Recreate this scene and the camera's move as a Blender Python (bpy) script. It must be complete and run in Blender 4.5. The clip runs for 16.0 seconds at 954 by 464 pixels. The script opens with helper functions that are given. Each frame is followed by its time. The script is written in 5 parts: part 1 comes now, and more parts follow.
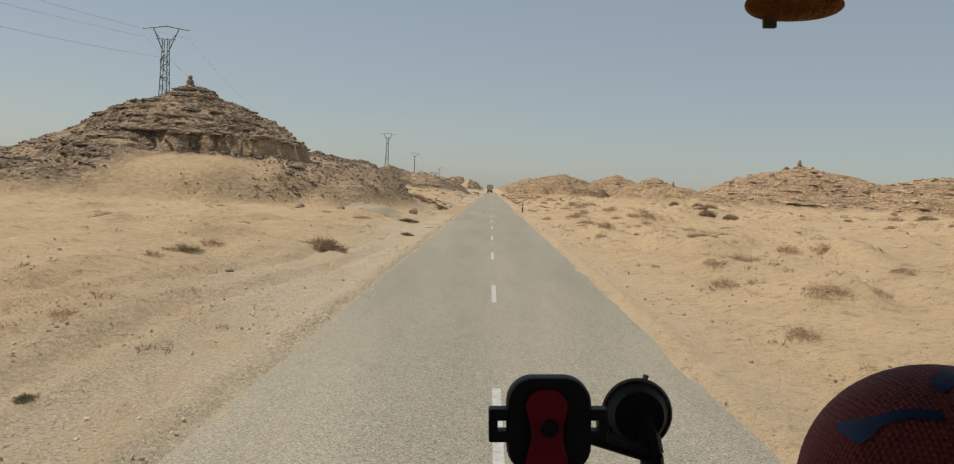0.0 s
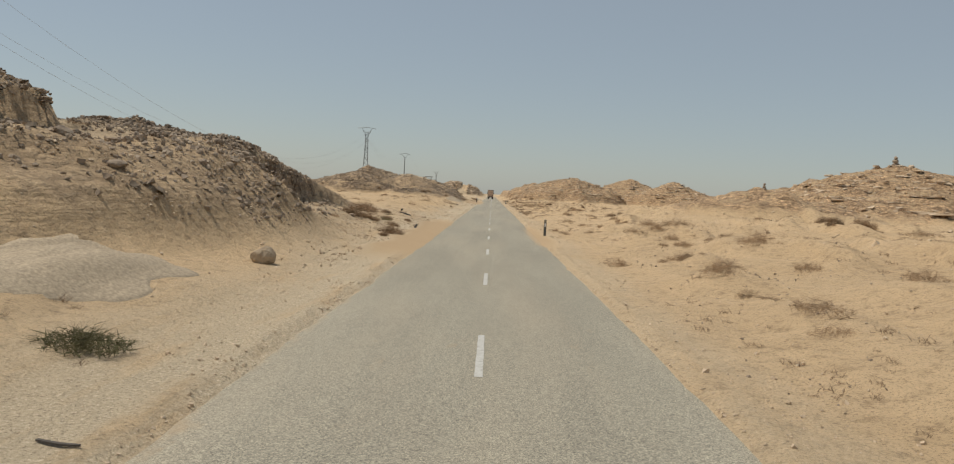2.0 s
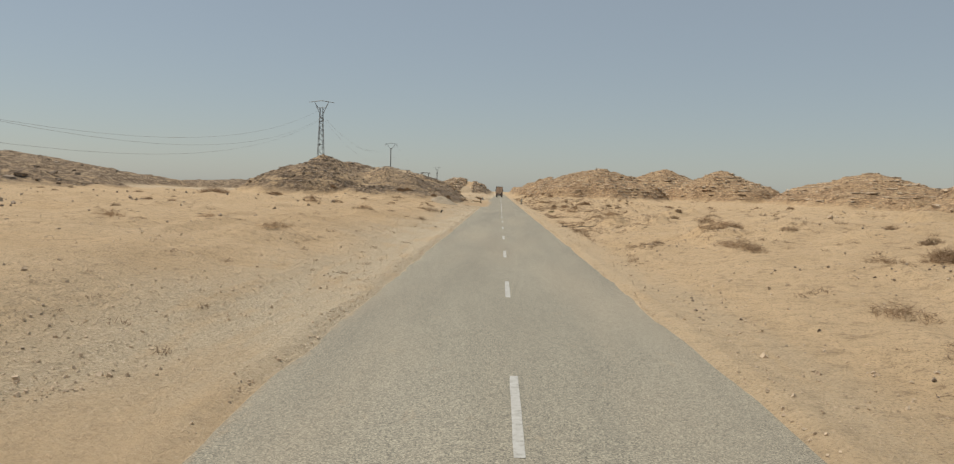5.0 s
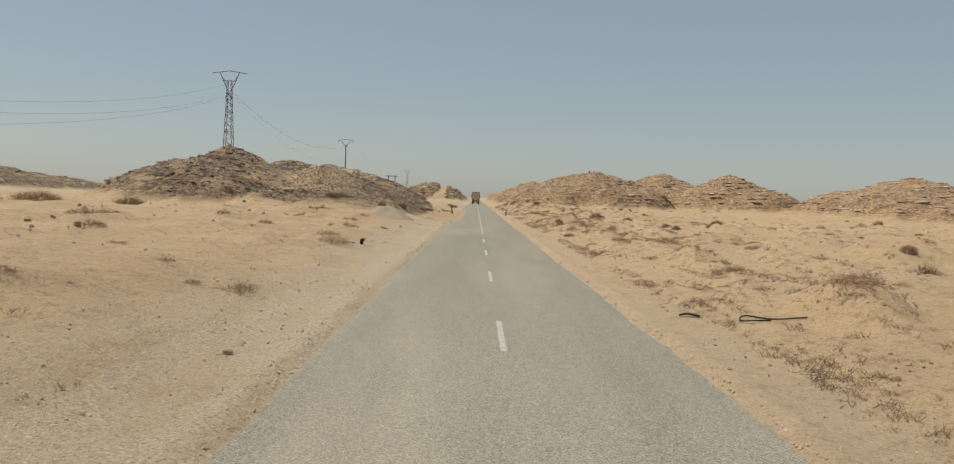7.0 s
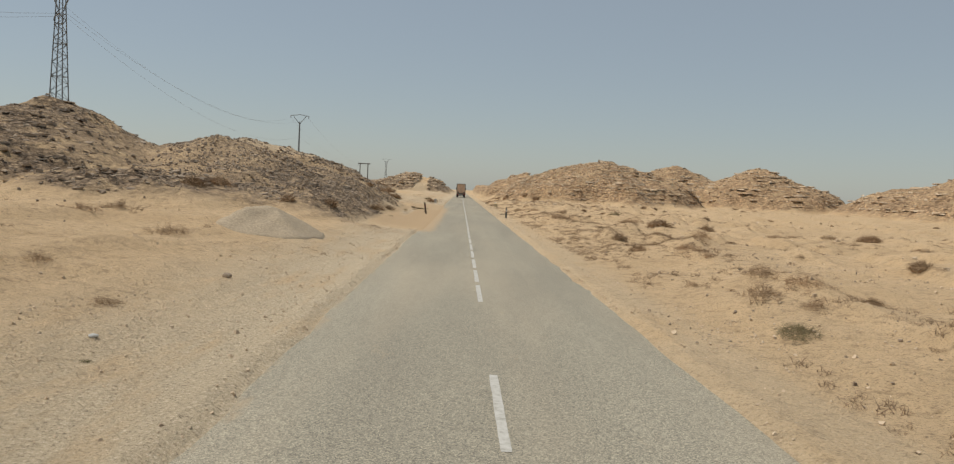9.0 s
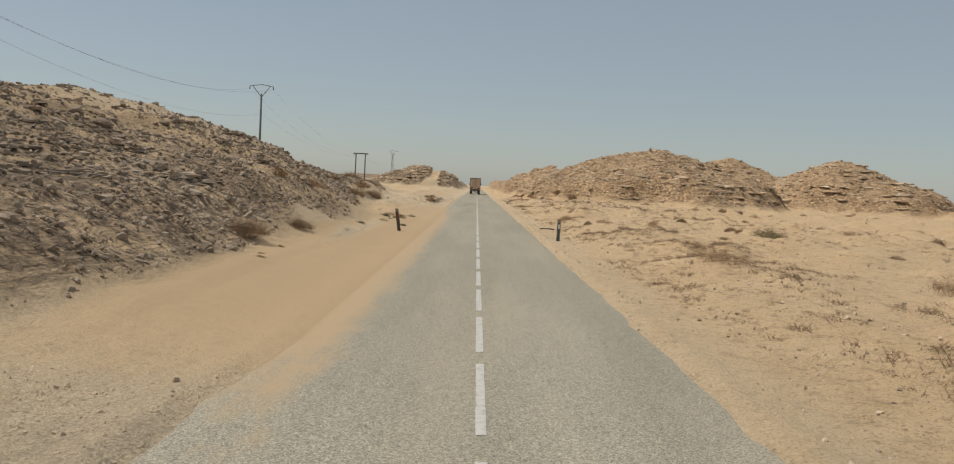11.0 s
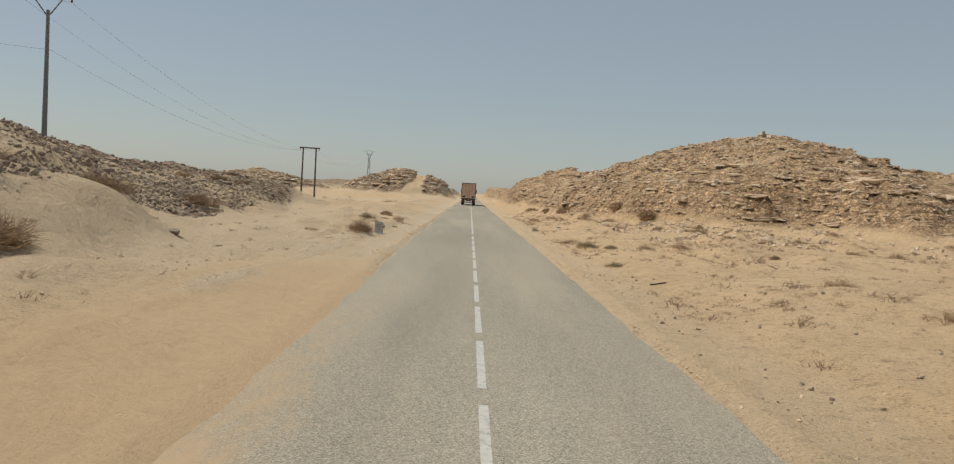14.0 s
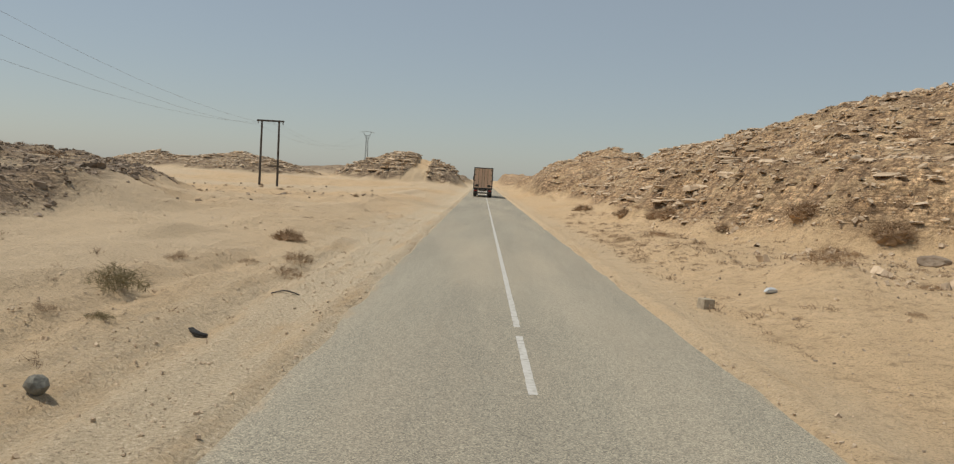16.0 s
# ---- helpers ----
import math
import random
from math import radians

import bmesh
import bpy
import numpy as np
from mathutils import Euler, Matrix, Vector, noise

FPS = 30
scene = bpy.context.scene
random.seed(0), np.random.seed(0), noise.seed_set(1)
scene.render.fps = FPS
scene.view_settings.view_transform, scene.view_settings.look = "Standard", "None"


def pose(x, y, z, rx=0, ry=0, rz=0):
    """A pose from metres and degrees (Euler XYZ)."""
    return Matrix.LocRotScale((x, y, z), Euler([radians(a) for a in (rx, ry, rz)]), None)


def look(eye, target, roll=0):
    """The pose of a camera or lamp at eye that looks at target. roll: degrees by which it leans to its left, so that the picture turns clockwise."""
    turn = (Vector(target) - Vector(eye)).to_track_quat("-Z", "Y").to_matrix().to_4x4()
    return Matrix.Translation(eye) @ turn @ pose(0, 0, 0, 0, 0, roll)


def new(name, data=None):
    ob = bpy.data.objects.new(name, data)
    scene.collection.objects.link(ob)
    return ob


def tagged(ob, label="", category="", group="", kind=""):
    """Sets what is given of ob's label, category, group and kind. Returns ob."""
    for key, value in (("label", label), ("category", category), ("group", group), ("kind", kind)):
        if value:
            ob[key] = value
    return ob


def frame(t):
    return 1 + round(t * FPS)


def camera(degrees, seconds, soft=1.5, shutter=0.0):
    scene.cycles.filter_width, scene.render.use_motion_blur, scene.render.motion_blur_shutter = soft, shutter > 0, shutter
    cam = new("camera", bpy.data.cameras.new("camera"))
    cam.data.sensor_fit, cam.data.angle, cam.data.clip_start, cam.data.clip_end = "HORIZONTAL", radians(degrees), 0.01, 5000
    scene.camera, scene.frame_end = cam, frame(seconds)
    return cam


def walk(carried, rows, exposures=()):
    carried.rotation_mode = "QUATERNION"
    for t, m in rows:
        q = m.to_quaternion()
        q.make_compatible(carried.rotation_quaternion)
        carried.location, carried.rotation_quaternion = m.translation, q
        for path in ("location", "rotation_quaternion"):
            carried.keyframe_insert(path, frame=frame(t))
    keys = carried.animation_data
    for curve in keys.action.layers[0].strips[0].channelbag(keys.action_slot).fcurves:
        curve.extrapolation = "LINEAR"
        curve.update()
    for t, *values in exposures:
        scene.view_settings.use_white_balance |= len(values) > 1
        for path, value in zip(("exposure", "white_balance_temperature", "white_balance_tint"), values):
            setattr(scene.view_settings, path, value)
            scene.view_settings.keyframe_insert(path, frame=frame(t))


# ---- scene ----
cam = camera(62.0, 16.0, soft=1.2)
PATH = [
    (0, (-0.21, 3.194, 2.439), (-0.238, 5.19, 2.327), 3.2),
    (0.5, (-0.235, 12.681, 2.419), (-0.27, 14.678, 2.322), 3.4),
    (1, (-0.139, 22.035, 2.365), (-0.177, 24.032, 2.276), 3.2),
    (1.5, (-0.065, 31.39, 2.386), (-0.086, 33.387, 2.291), 3.3),
    (2, (0.04, 40.719, 2.363), (0.008, 42.716, 2.265), 3.2),
    (2.5, (0.063, 49.97, 2.306), (0.027, 51.967, 2.201), 2.8),
    (3, (0.145, 59.167, 2.197), (0.101, 61.163, 2.093), 2.4),
    (3.5, (0.105, 67.87, 2.246), (0.044, 69.866, 2.135), 1.7),
    (4, (0.048, 76.837, 2.244), (-0.023, 78.833, 2.131), 1.3),
    (6.5, (-0.588, 122.346, 2.353), (-0.594, 124.344, 2.266), 2.1),
    (7, (-0.521, 130.804, 2.407), (-0.515, 132.802, 2.319), 1.9),
    (7.5, (-0.48, 140.084, 2.555), (-0.473, 142.082, 2.46), 2.3),
    (8, (-0.591, 148.981, 2.491), (-0.536, 150.978, 2.394), 2.5),
    (8.5, (-0.392, 157.613, 2.439), (-0.341, 159.61, 2.337), 2.5),
    (9, (-0.525, 165.709, 2.375), (-0.48, 167.705, 2.27), 2.8),
    (11.5, (-0.121, 209.856, 2.323), (-0.123, 211.852, 2.201), 2.9),
    (12, (-0.164, 218.783, 2.37), (-0.171, 220.78, 2.245), 2.7),
    (12.5, (-0.175, 227.835, 2.339), (-0.158, 229.831, 2.222), 2.8),
    (13, (-0.069, 236.63, 2.357), (-0.063, 238.627, 2.249), 2.8),
    (13.5, (-0.157, 245.41, 2.398), (-0.152, 247.407, 2.291), 3.0),
    (14, (-0.272, 253.928, 2.255), (-0.249, 255.926, 2.158), 3.4),
    (14.5, (-0.463, 262.559, 2.295), (-0.446, 264.557, 2.195), 3.4),
    (15, (-0.569, 271.248, 2.258), (-0.551, 273.245, 2.149), 3.6),
    (15.5, (-0.61, 279.885, 2.321), (-0.603, 281.882, 2.2), 3.7),
    (16, (-0.71, 288.646, 2.384), (-0.715, 290.641, 2.252), 3.3),
]
walk(cam, [(t, look(eye, target, roll)) for t, eye, target, roll in PATH])

# ---- light ----
SUN_HEIGHT, SUN_SIDE = 63.0, -80.0   # degrees above the ground; from straight ahead, to the left
world = bpy.data.worlds.new("sky")
scene.world = world
world.use_nodes = True
wn = world.node_tree.nodes
sky = wn.new("ShaderNodeTexSky")
sky.sky_type, sky.sun_disc = "NISHITA", False
sky.sun_elevation, sky.sun_rotation = radians(SUN_HEIGHT), radians(SUN_SIDE)
sky.air_density, sky.dust_density, sky.ozone_density, sky.altitude = 1.0, 0.6, 0.9, 0
wn["Background"].inputs["Strength"].default_value = 0.080
haze = wn.new("ShaderNodeHueSaturation")
haze.inputs["Saturation"].default_value = 0.95
world.node_tree.links.new(sky.outputs["Color"], haze.inputs["Color"])
dusty = wn.new("ShaderNodeMix")
dusty.data_type = "RGBA"   # even desert dust in the air
dusty.inputs[0].default_value, dusty.inputs[7].default_value = 0.5, (4.75, 5.25, 5.35, 1)
world.node_tree.links.new(haze.outputs["Color"], dusty.inputs[6])
world.node_tree.links.new(dusty.outputs[2], wn["Background"].inputs["Color"])
sun_data = bpy.data.lights.new("sun", "SUN")
sun_data.energy, sun_data.angle, sun_data.color = 3.02, radians(0.6), (1.0, 0.93, 0.82)
sun = new("sun", sun_data)
_a, _e = radians(SUN_SIDE), radians(SUN_HEIGHT)
_way = Vector((math.sin(_a) * math.cos(_e), math.cos(_a) * math.cos(_e), math.sin(_e)))
sun.matrix_world = look(_way * 100, (0, 0, 0))


# ---- materials ----
def material(name, rough=0.8, metal=0.0):
    m = bpy.data.materials.new(name)
    m.use_nodes = True
    n = m.node_tree.nodes
    b = n["Principled BSDF"]
    b.inputs["Roughness"].default_value, b.inputs["Metallic"].default_value = rough, metal
    return m, n, m.node_tree.links, b


def tint(n, l, fac, colours):
    """A colour ramp over fac with evenly or explicitly placed stops."""
    r = n.new("ShaderNodeValToRGB")
    e = r.color_ramp.elements
    while len(e) < len(colours):
        e.new(0.5)
    for k, (pos, c) in enumerate(colours):
        e[k].position, e[k].color = pos, (*c, 1)
    l.new(fac, r.inputs[0])
    return r.outputs[0]


def grain(n, l, scale, detail=4.0, rough=0.6, coords="Object", stretch=None):
    t = n.new("ShaderNodeTexNoise")
    t.inputs["Scale"].default_value, t.inputs["Detail"].default_value, t.inputs["Roughness"].default_value = scale, detail, rough
    c = n.new("ShaderNodeTexCoord")
    if stretch:
        mp = n.new("ShaderNodeMapping")
        mp.inputs["Scale"].default_value = stretch
        l.new(c.outputs[coords], mp.inputs["Vector"])
        l.new(mp.outputs[0], t.inputs["Vector"])
    else:
        l.new(c.outputs[coords], t.inputs["Vector"])
    return t.outputs["Fac"]


def mix(n, l, fac, a, b, mode="MIX"):
    m = n.new("ShaderNodeMix")
    m.data_type, m.blend_type = "RGBA", mode
    for value, socket in ((fac, m.inputs[0]), (a, m.inputs[6]), (b, m.inputs[7])):
        if hasattr(value, "default_value"):
            l.new(value, socket)
        else:
            socket.default_value = value if isinstance(value, float) else (*value, 1)
    return m.outputs[2]


def maths(n, l, op, a, b=0.0):
    m = n.new("ShaderNodeMath")
    m.operation = op
    for k, v in enumerate((a, b)):
        if hasattr(v, "default_value"):
            l.new(v, m.inputs[k])
        else:
            m.inputs[k].default_value = v
    return m.outputs[0]


def relief(n, l, b, height, strength, distance):
    u = n.new("ShaderNodeBump")
    u.inputs["Strength"].default_value, u.inputs["Distance"].default_value = strength, distance
    l.new(height, u.inputs["Height"])
    l.new(u.outputs[0], b.inputs["Normal"])


def stony(n, l, base, strata=True):
    """Colour of weathered desert stone, in beds."""
    big = grain(n, l, 0.35, 5)
    fine = grain(n, l, 5.0, 6, 0.7)
    c = tint(n, l, big, base)
    if strata:
        beds = grain(n, l, 0.9, 6, 0.7, stretch=(0.22, 0.22, 3.2))
        c = mix(n, l, 0.85, c, tint(n, l, beds, [(0.34, (0.45, 0.40, 0.36)), (0.44, (1.05, 1.0, 0.95)), (0.52, (0.6, 0.54, 0.48)), (0.62, (1.1, 1.05, 1.0)), (0.72, (0.5, 0.45, 0.4))]), "MULTIPLY")
    return mix(n, l, 0.55, c, tint(n, l, fine, [(0.25, (0.5, 0.46, 0.42)), (0.5, (0.95, 0.93, 0.9)), (0.75, (1, 1, 1))]), "MULTIPLY"), fine


def ground_material():
    m, n, l, b = material("sand_and_stone", 0.95)
    big, mid, fine = grain(n, l, 0.06, 5), grain(n, l, 0.6, 5), grain(n, l, 24.0, 6, 0.8)
    sand = tint(n, l, big, [(0.3, (0.55, 0.39, 0.222)), (0.55, (0.61, 0.443, 0.264)), (0.75, (0.575, 0.398, 0.217))])
    sand = mix(n, l, 0.35, sand, tint(n, l, mid, [(0.3, (0.72, 0.7, 0.66)), (0.6, (1, 1, 1))]), "MULTIPLY")
    clod = grain(n, l, 3.4, 6, 0.75)
    sand = mix(n, l, 0.85, sand, tint(n, l, clod, [(0.33, (0.55, 0.52, 0.48)), (0.46, (0.95, 0.94, 0.92)), (0.7, (1.08, 1.06, 1.03))]), "MULTIPLY")
    pebble = tint(n, l, fine, [(0.38, (0.32, 0.29, 0.25)), (0.46, (0.98, 0.98, 0.98)), (0.62, (1.08, 1.08, 1.08))])
    bits = tint(n, l, grain(n, l, 8.5, 5, 0.7), [(0.30, (0.42, 0.36, 0.29)), (0.37, (1, 1, 1))])
    pebble = mix(n, l, 1.0, pebble, bits, "MULTIPLY")
    sand = mix(n, l, 0.85, sand, pebble, "MULTIPLY")
    rock, _ = stony(n, l, [(0.3, (0.29, 0.225, 0.158)), (0.5, (0.43, 0.345, 0.25)), (0.7, (0.56, 0.46, 0.34))])
    stones, chips = n.new("ShaderNodeTexVoronoi"), n.new("ShaderNodeTexVoronoi")
    for v, size in ((stones, 2.6), (chips, 8.0)):
        at = n.new("ShaderNodeTexCoord")
        v.inputs["Scale"].default_value, v.inputs["Randomness"].default_value = size, 1.0
        l.new(at.outputs["Object"], v.inputs["Vector"])
        shade = n.new("ShaderNodeSeparateColor")
        l.new(v.outputs["Color"], shade.inputs[0])
        rock = mix(n, l, 0.75, rock, tint(n, l, shade.outputs[0], [(0.0, (0.5, 0.46, 0.43)), (0.45, (0.95, 0.93, 0.9)), (1.0, (1.35, 1.32, 1.25))]), "MULTIPLY")
        # darker towards each stone's rim: crevice shade put into the colour
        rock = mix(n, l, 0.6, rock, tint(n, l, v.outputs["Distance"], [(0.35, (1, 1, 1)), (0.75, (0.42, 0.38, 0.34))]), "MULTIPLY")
    tan = n.new("ShaderNodeAttribute")
    tan.attribute_name = "tan"
    rock = mix(n, l, tan.outputs["Fac"], rock, mix(n, l, 1.0, rock, (1.75, 1.63, 1.46), "MULTIPLY"))
    grit = tint(n, l, grain(n, l, 20.0, 5, 0.85), [(0.36, (0.17, 0.13, 0.085)), (0.44, (0.49, 0.39, 0.26)), (0.56, (0.57, 0.46, 0.31)), (0.65, (0.80, 0.69, 0.52))])
    drift = mix(n, l, grain(n, l, 0.5, 3), (0.41, 0.285, 0.16), (0.45, 0.315, 0.178))
    light = mix(n, l, grain(n, l, 0.8, 5), (0.50, 0.39, 0.255), (0.575, 0.46, 0.315))
    light = mix(n, l, 0.6, light, pebble, "MULTIPLY")
    out = sand
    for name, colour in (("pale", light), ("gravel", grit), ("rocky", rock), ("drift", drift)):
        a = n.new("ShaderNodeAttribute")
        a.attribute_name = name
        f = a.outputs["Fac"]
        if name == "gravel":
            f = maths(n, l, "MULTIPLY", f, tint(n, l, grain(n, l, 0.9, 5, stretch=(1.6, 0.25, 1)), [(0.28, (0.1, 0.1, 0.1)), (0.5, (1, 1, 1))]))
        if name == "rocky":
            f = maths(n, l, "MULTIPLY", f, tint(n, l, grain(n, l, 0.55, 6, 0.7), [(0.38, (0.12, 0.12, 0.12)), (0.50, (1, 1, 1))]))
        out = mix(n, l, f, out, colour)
    l.new(out, b.inputs["Base Color"])
    h = maths(n, l, "ADD", maths(n, l, "MULTIPLY", grain(n, l, 2.2, 5, 0.6), 1.0), maths(n, l, "MULTIPLY", fine, 0.25))
    h = maths(n, l, "ADD", h, maths(n, l, "MULTIPLY", clod, 0.5))
    h = maths(n, l, "ADD", h, maths(n, l, "MULTIPLY", grain(n, l, 9.0, 4, 0.7), 0.28))
    rk = n.new("ShaderNodeAttribute")
    rk.attribute_name = "rocky"
    broken = maths(n, l, "ADD", maths(n, l, "MULTIPLY", grain(n, l, 0.9, 6, 0.7, stretch=(0.22, 0.22, 3.2)), 4.0), maths(n, l, "MULTIPLY", grain(n, l, 1.6, 6, 0.8), 2.0))
    blocks = maths(n, l, "ADD", maths(n, l, "MULTIPLY", stones.outputs["Distance"], -1.6), maths(n, l, "MULTIPLY", chips.outputs["Distance"], -0.6))
    broken = maths(n, l, "ADD", broken, blocks)
    h = maths(n, l, "ADD", h, maths(n, l, "MULTIPLY", broken, rk.outputs["Fac"]))
    dr = n.new("ShaderNodeAttribute")
    dr.attribute_name = "drift"
    h = maths(n, l, "MULTIPLY", h, maths(n, l, "SUBTRACT", 1.0, maths(n, l, "MULTIPLY", dr.outputs["Fac"], 0.8)))
    relief(n, l, b, h, 0.85, 0.16)
    return m


def asphalt_material():
    """Old surface dressing: pale and dark chips, worn wheel tracks, sand blown in from the verges."""
    m, n, l, b = material("old_asphalt", 0.88)
    at = n.new("ShaderNodeTexCoord")
    chips = n.new("ShaderNodeTexVoronoi")
    chips.inputs["Scale"].default_value = 80.0
    l.new(at.outputs["Object"], chips.inputs["Vector"])
    shade = n.new("ShaderNodeSeparateColor")
    l.new(chips.outputs["Color"], shade.inputs[0])
    clump = grain(n, l, 26.0, 3, 0.7)
    worn = grain(n, l, 0.55, 5, 0.6, stretch=(1.0, 0.12, 1))
    c = tint(n, l, worn, [(0.3, (0.272, 0.247, 0.193)), (0.55, (0.311, 0.284, 0.221)), (0.75, (0.35, 0.319, 0.25))])
    c = mix(n, l, 0.85, c, tint(n, l, shade.outputs[0], [(0.0, (0.34, 0.34, 0.335)), (0.3, (0.80, 0.80, 0.79)), (0.7, (1.12, 1.11, 1.08)), (1.0, (1.72, 1.68, 1.58))]), "MULTIPLY")
    c = mix(n, l, 0.4, c, tint(n, l, clump, [(0.36, (0.6, 0.6, 0.59)), (0.5, (1.0, 1.0, 1.0)), (0.62, (1.25, 1.23, 1.2))]), "MULTIPLY")
    dust = tint(n, l, grain(n, l, 0.25, 5, stretch=(1.5, 0.2, 1)), [(0.45, (0, 0, 0)), (0.75, (0.3, 0.3, 0.3))])
    c = mix(n, l, dust, c, (0.56, 0.45, 0.31))
    place = n.new("ShaderNodeSeparateXYZ")
    l.new(at.outputs["Object"], place.inputs[0])

    def span(v, a0, a1, b0=0.0, b1=1.0):
        r = n.new("ShaderNodeMapRange")
        r.interpolation_type = "SMOOTHSTEP"
        for k, w in ((1, a0), (2, a1), (3, b0), (4, b1)):
            r.inputs[k].default_value = w
        l.new(v, r.inputs[0])
        return r.outputs[0]

    x, y = place.outputs[0], place.outputs[1]
    both = span(maths(n, l, "ABSOLUTE", x), 2.6, 3.0, 0.0, 0.45)
    left = maths(n, l, "MULTIPLY", span(x, -1.35, -2.5), maths(n, l, "MULTIPLY", span(y, 204.0, 214.0), span(y, 278.0, 250.0)))
    right = maths(n, l, "MULTIPLY", span(x, 2.05, 2.7), maths(n, l, "MULTIPLY", span(y, 72.0, 84.0), span(y, 104.0, 92.0)))
    sandy = maths(n, l, "MAXIMUM", both, maths(n, l, "MAXIMUM", left, right))
    patch = tint(n, l, maths(n, l, "ADD", maths(n, l, "MULTIPLY", grain(n, l, 1.7, 6, 0.75, stretch=(1, 0.35, 1)), 1.0), maths(n, l, "MULTIPLY", sandy, 0.55)), [(0.62, (0, 0, 0)), (0.95, (0.95, 0.95, 0.95))])
    c = mix(n, l, patch, c, (0.44, 0.315, 0.185))
    l.new(c, b.inputs["Base Color"])
    relief(n, l, b, maths(n, l, "ADD", chips.outputs["Distance"], clump), 0.35, 0.006)
    return m


def paint_material():
    m, n, l, b = material("worn_white_paint", 0.7)
    f = grain(n, l, 9.0, 6, 0.75)
    l.new(tint(n, l, f, [(0.34, (0.31, 0.29, 0.24)), (0.47, (0.49, 0.47, 0.42)), (0.7, (0.59, 0.575, 0.53))]), b.inputs["Base Color"])
    return m


def stone_material(name, base):
    m, n, l, b = material(name, 0.92)
    c, fine = stony(n, l, base, False)
    g = n.new("ShaderNodeNewGeometry")
    c = mix(n, l, 0.55, c, tint(n, l, g.outputs["Random Per Island"], [(0.0, (0.62, 0.57, 0.52)), (0.5, (0.95, 0.92, 0.88)), (1.0, (1.12, 1.08, 1.02))]), "MULTIPLY")
    l.new(c, b.inputs["Base Color"])
    relief(n, l, b, fine, 0.7, 0.05)
    return m


def plain_material(name, colour, rough=0.6, metal=0.0, scale=8.0, spread=0.25, bump=0.0):
    m, n, l, b = material(name, rough, metal)
    f = grain(n, l, scale, 5, 0.65)
    lo, hi = tuple(v * (1 - spread) for v in colour), tuple(min(1, v * (1 + spread * 0.5)) for v in colour)
    l.new(tint(n, l, f, [(0.3, lo), (0.65, hi)]), b.inputs["Base Color"])
    if bump:
        relief(n, l, b, f, bump, 0.02)
    return m


def twig_material(name, a, c):
    m, n, l, b = material(name, 0.9)
    g = n.new("ShaderNodeNewGeometry")
    o = n.new("ShaderNodeObjectInfo")
    col = tint(n, l, g.outputs["Random Per Island"], [(0.0, a), (1.0, c)])
    l.new(mix(n, l, 0.5, col, tint(n, l, o.outputs["Random"], [(0.0, (0.7, 0.68, 0.62)), (1.0, (1.2, 1.1, 1.0))]), "MULTIPLY"), b.inputs["Base Color"])
    return m


SAND = ground_material()
ASPHALT = asphalt_material()
PAINT = paint_material()
STONE = stone_material("pale_brown_stone", [(0.3, (0.51, 0.392, 0.272)), (0.5, (0.66, 0.525, 0.378)), (0.7, (0.75, 0.62, 0.46))])
GREY_STONE = stone_material("grey_brown_stone", [(0.3, (0.225, 0.175, 0.13)), (0.5, (0.335, 0.268, 0.20)), (0.7, (0.46, 0.38, 0.292))])
STALK = twig_material("pale_dry_stalks", (0.27, 0.185, 0.11), (0.48, 0.35, 0.22))
WEED = twig_material("brown_dry_weeds", (0.19, 0.125, 0.075), (0.38, 0.27, 0.165))
DRY_TWIG = twig_material("dry_twigs", (0.205, 0.135, 0.078), (0.41, 0.29, 0.175))
GREY_TWIG = twig_material("grey_green_twigs", (0.19, 0.16, 0.085), (0.35, 0.29, 0.165))
GREEN_TWIG = twig_material("green_twigs", (0.095, 0.09, 0.038), (0.21, 0.185, 0.09))
STEEL = plain_material("galvanised_steel", (0.21, 0.215, 0.21), 0.55, 0.4)
WOOD = plain_material("tarred_pole_wood", (0.09, 0.075, 0.06), 0.85, 0, 20, 0.4)
CERAMIC = plain_material("brown_ceramic", (0.12, 0.07, 0.05), 0.3)
WIRE = plain_material("grey_wire", (0.27, 0.27, 0.27), 0.5, 0.3)


def mesh_object(name, bm, mat, parent=None):
    me = bpy.data.meshes.new(name)
    bm.to_mesh(me)
    bm.free()
    ob = new(name, me)
    for one in mat if isinstance(mat, (list, tuple)) else (mat,):
        me.materials.append(one)
    if parent:
        ob.parent = parent
    return ob


def part(name, bm, mat, parent, label=""):
    return tagged(mesh_object(name, bm, mat, parent), label)


def raw(name, verts, faces, mat, parent=None, smooth=False):
    me = bpy.data.meshes.new(name)
    me.from_pydata(verts, [], faces)
    me.materials.append(mat)
    if smooth:
        me.polygons.foreach_set("use_smooth", [True] * len(me.polygons))
    ob = new(name, me)
    if parent:
        ob.parent = parent
    return ob


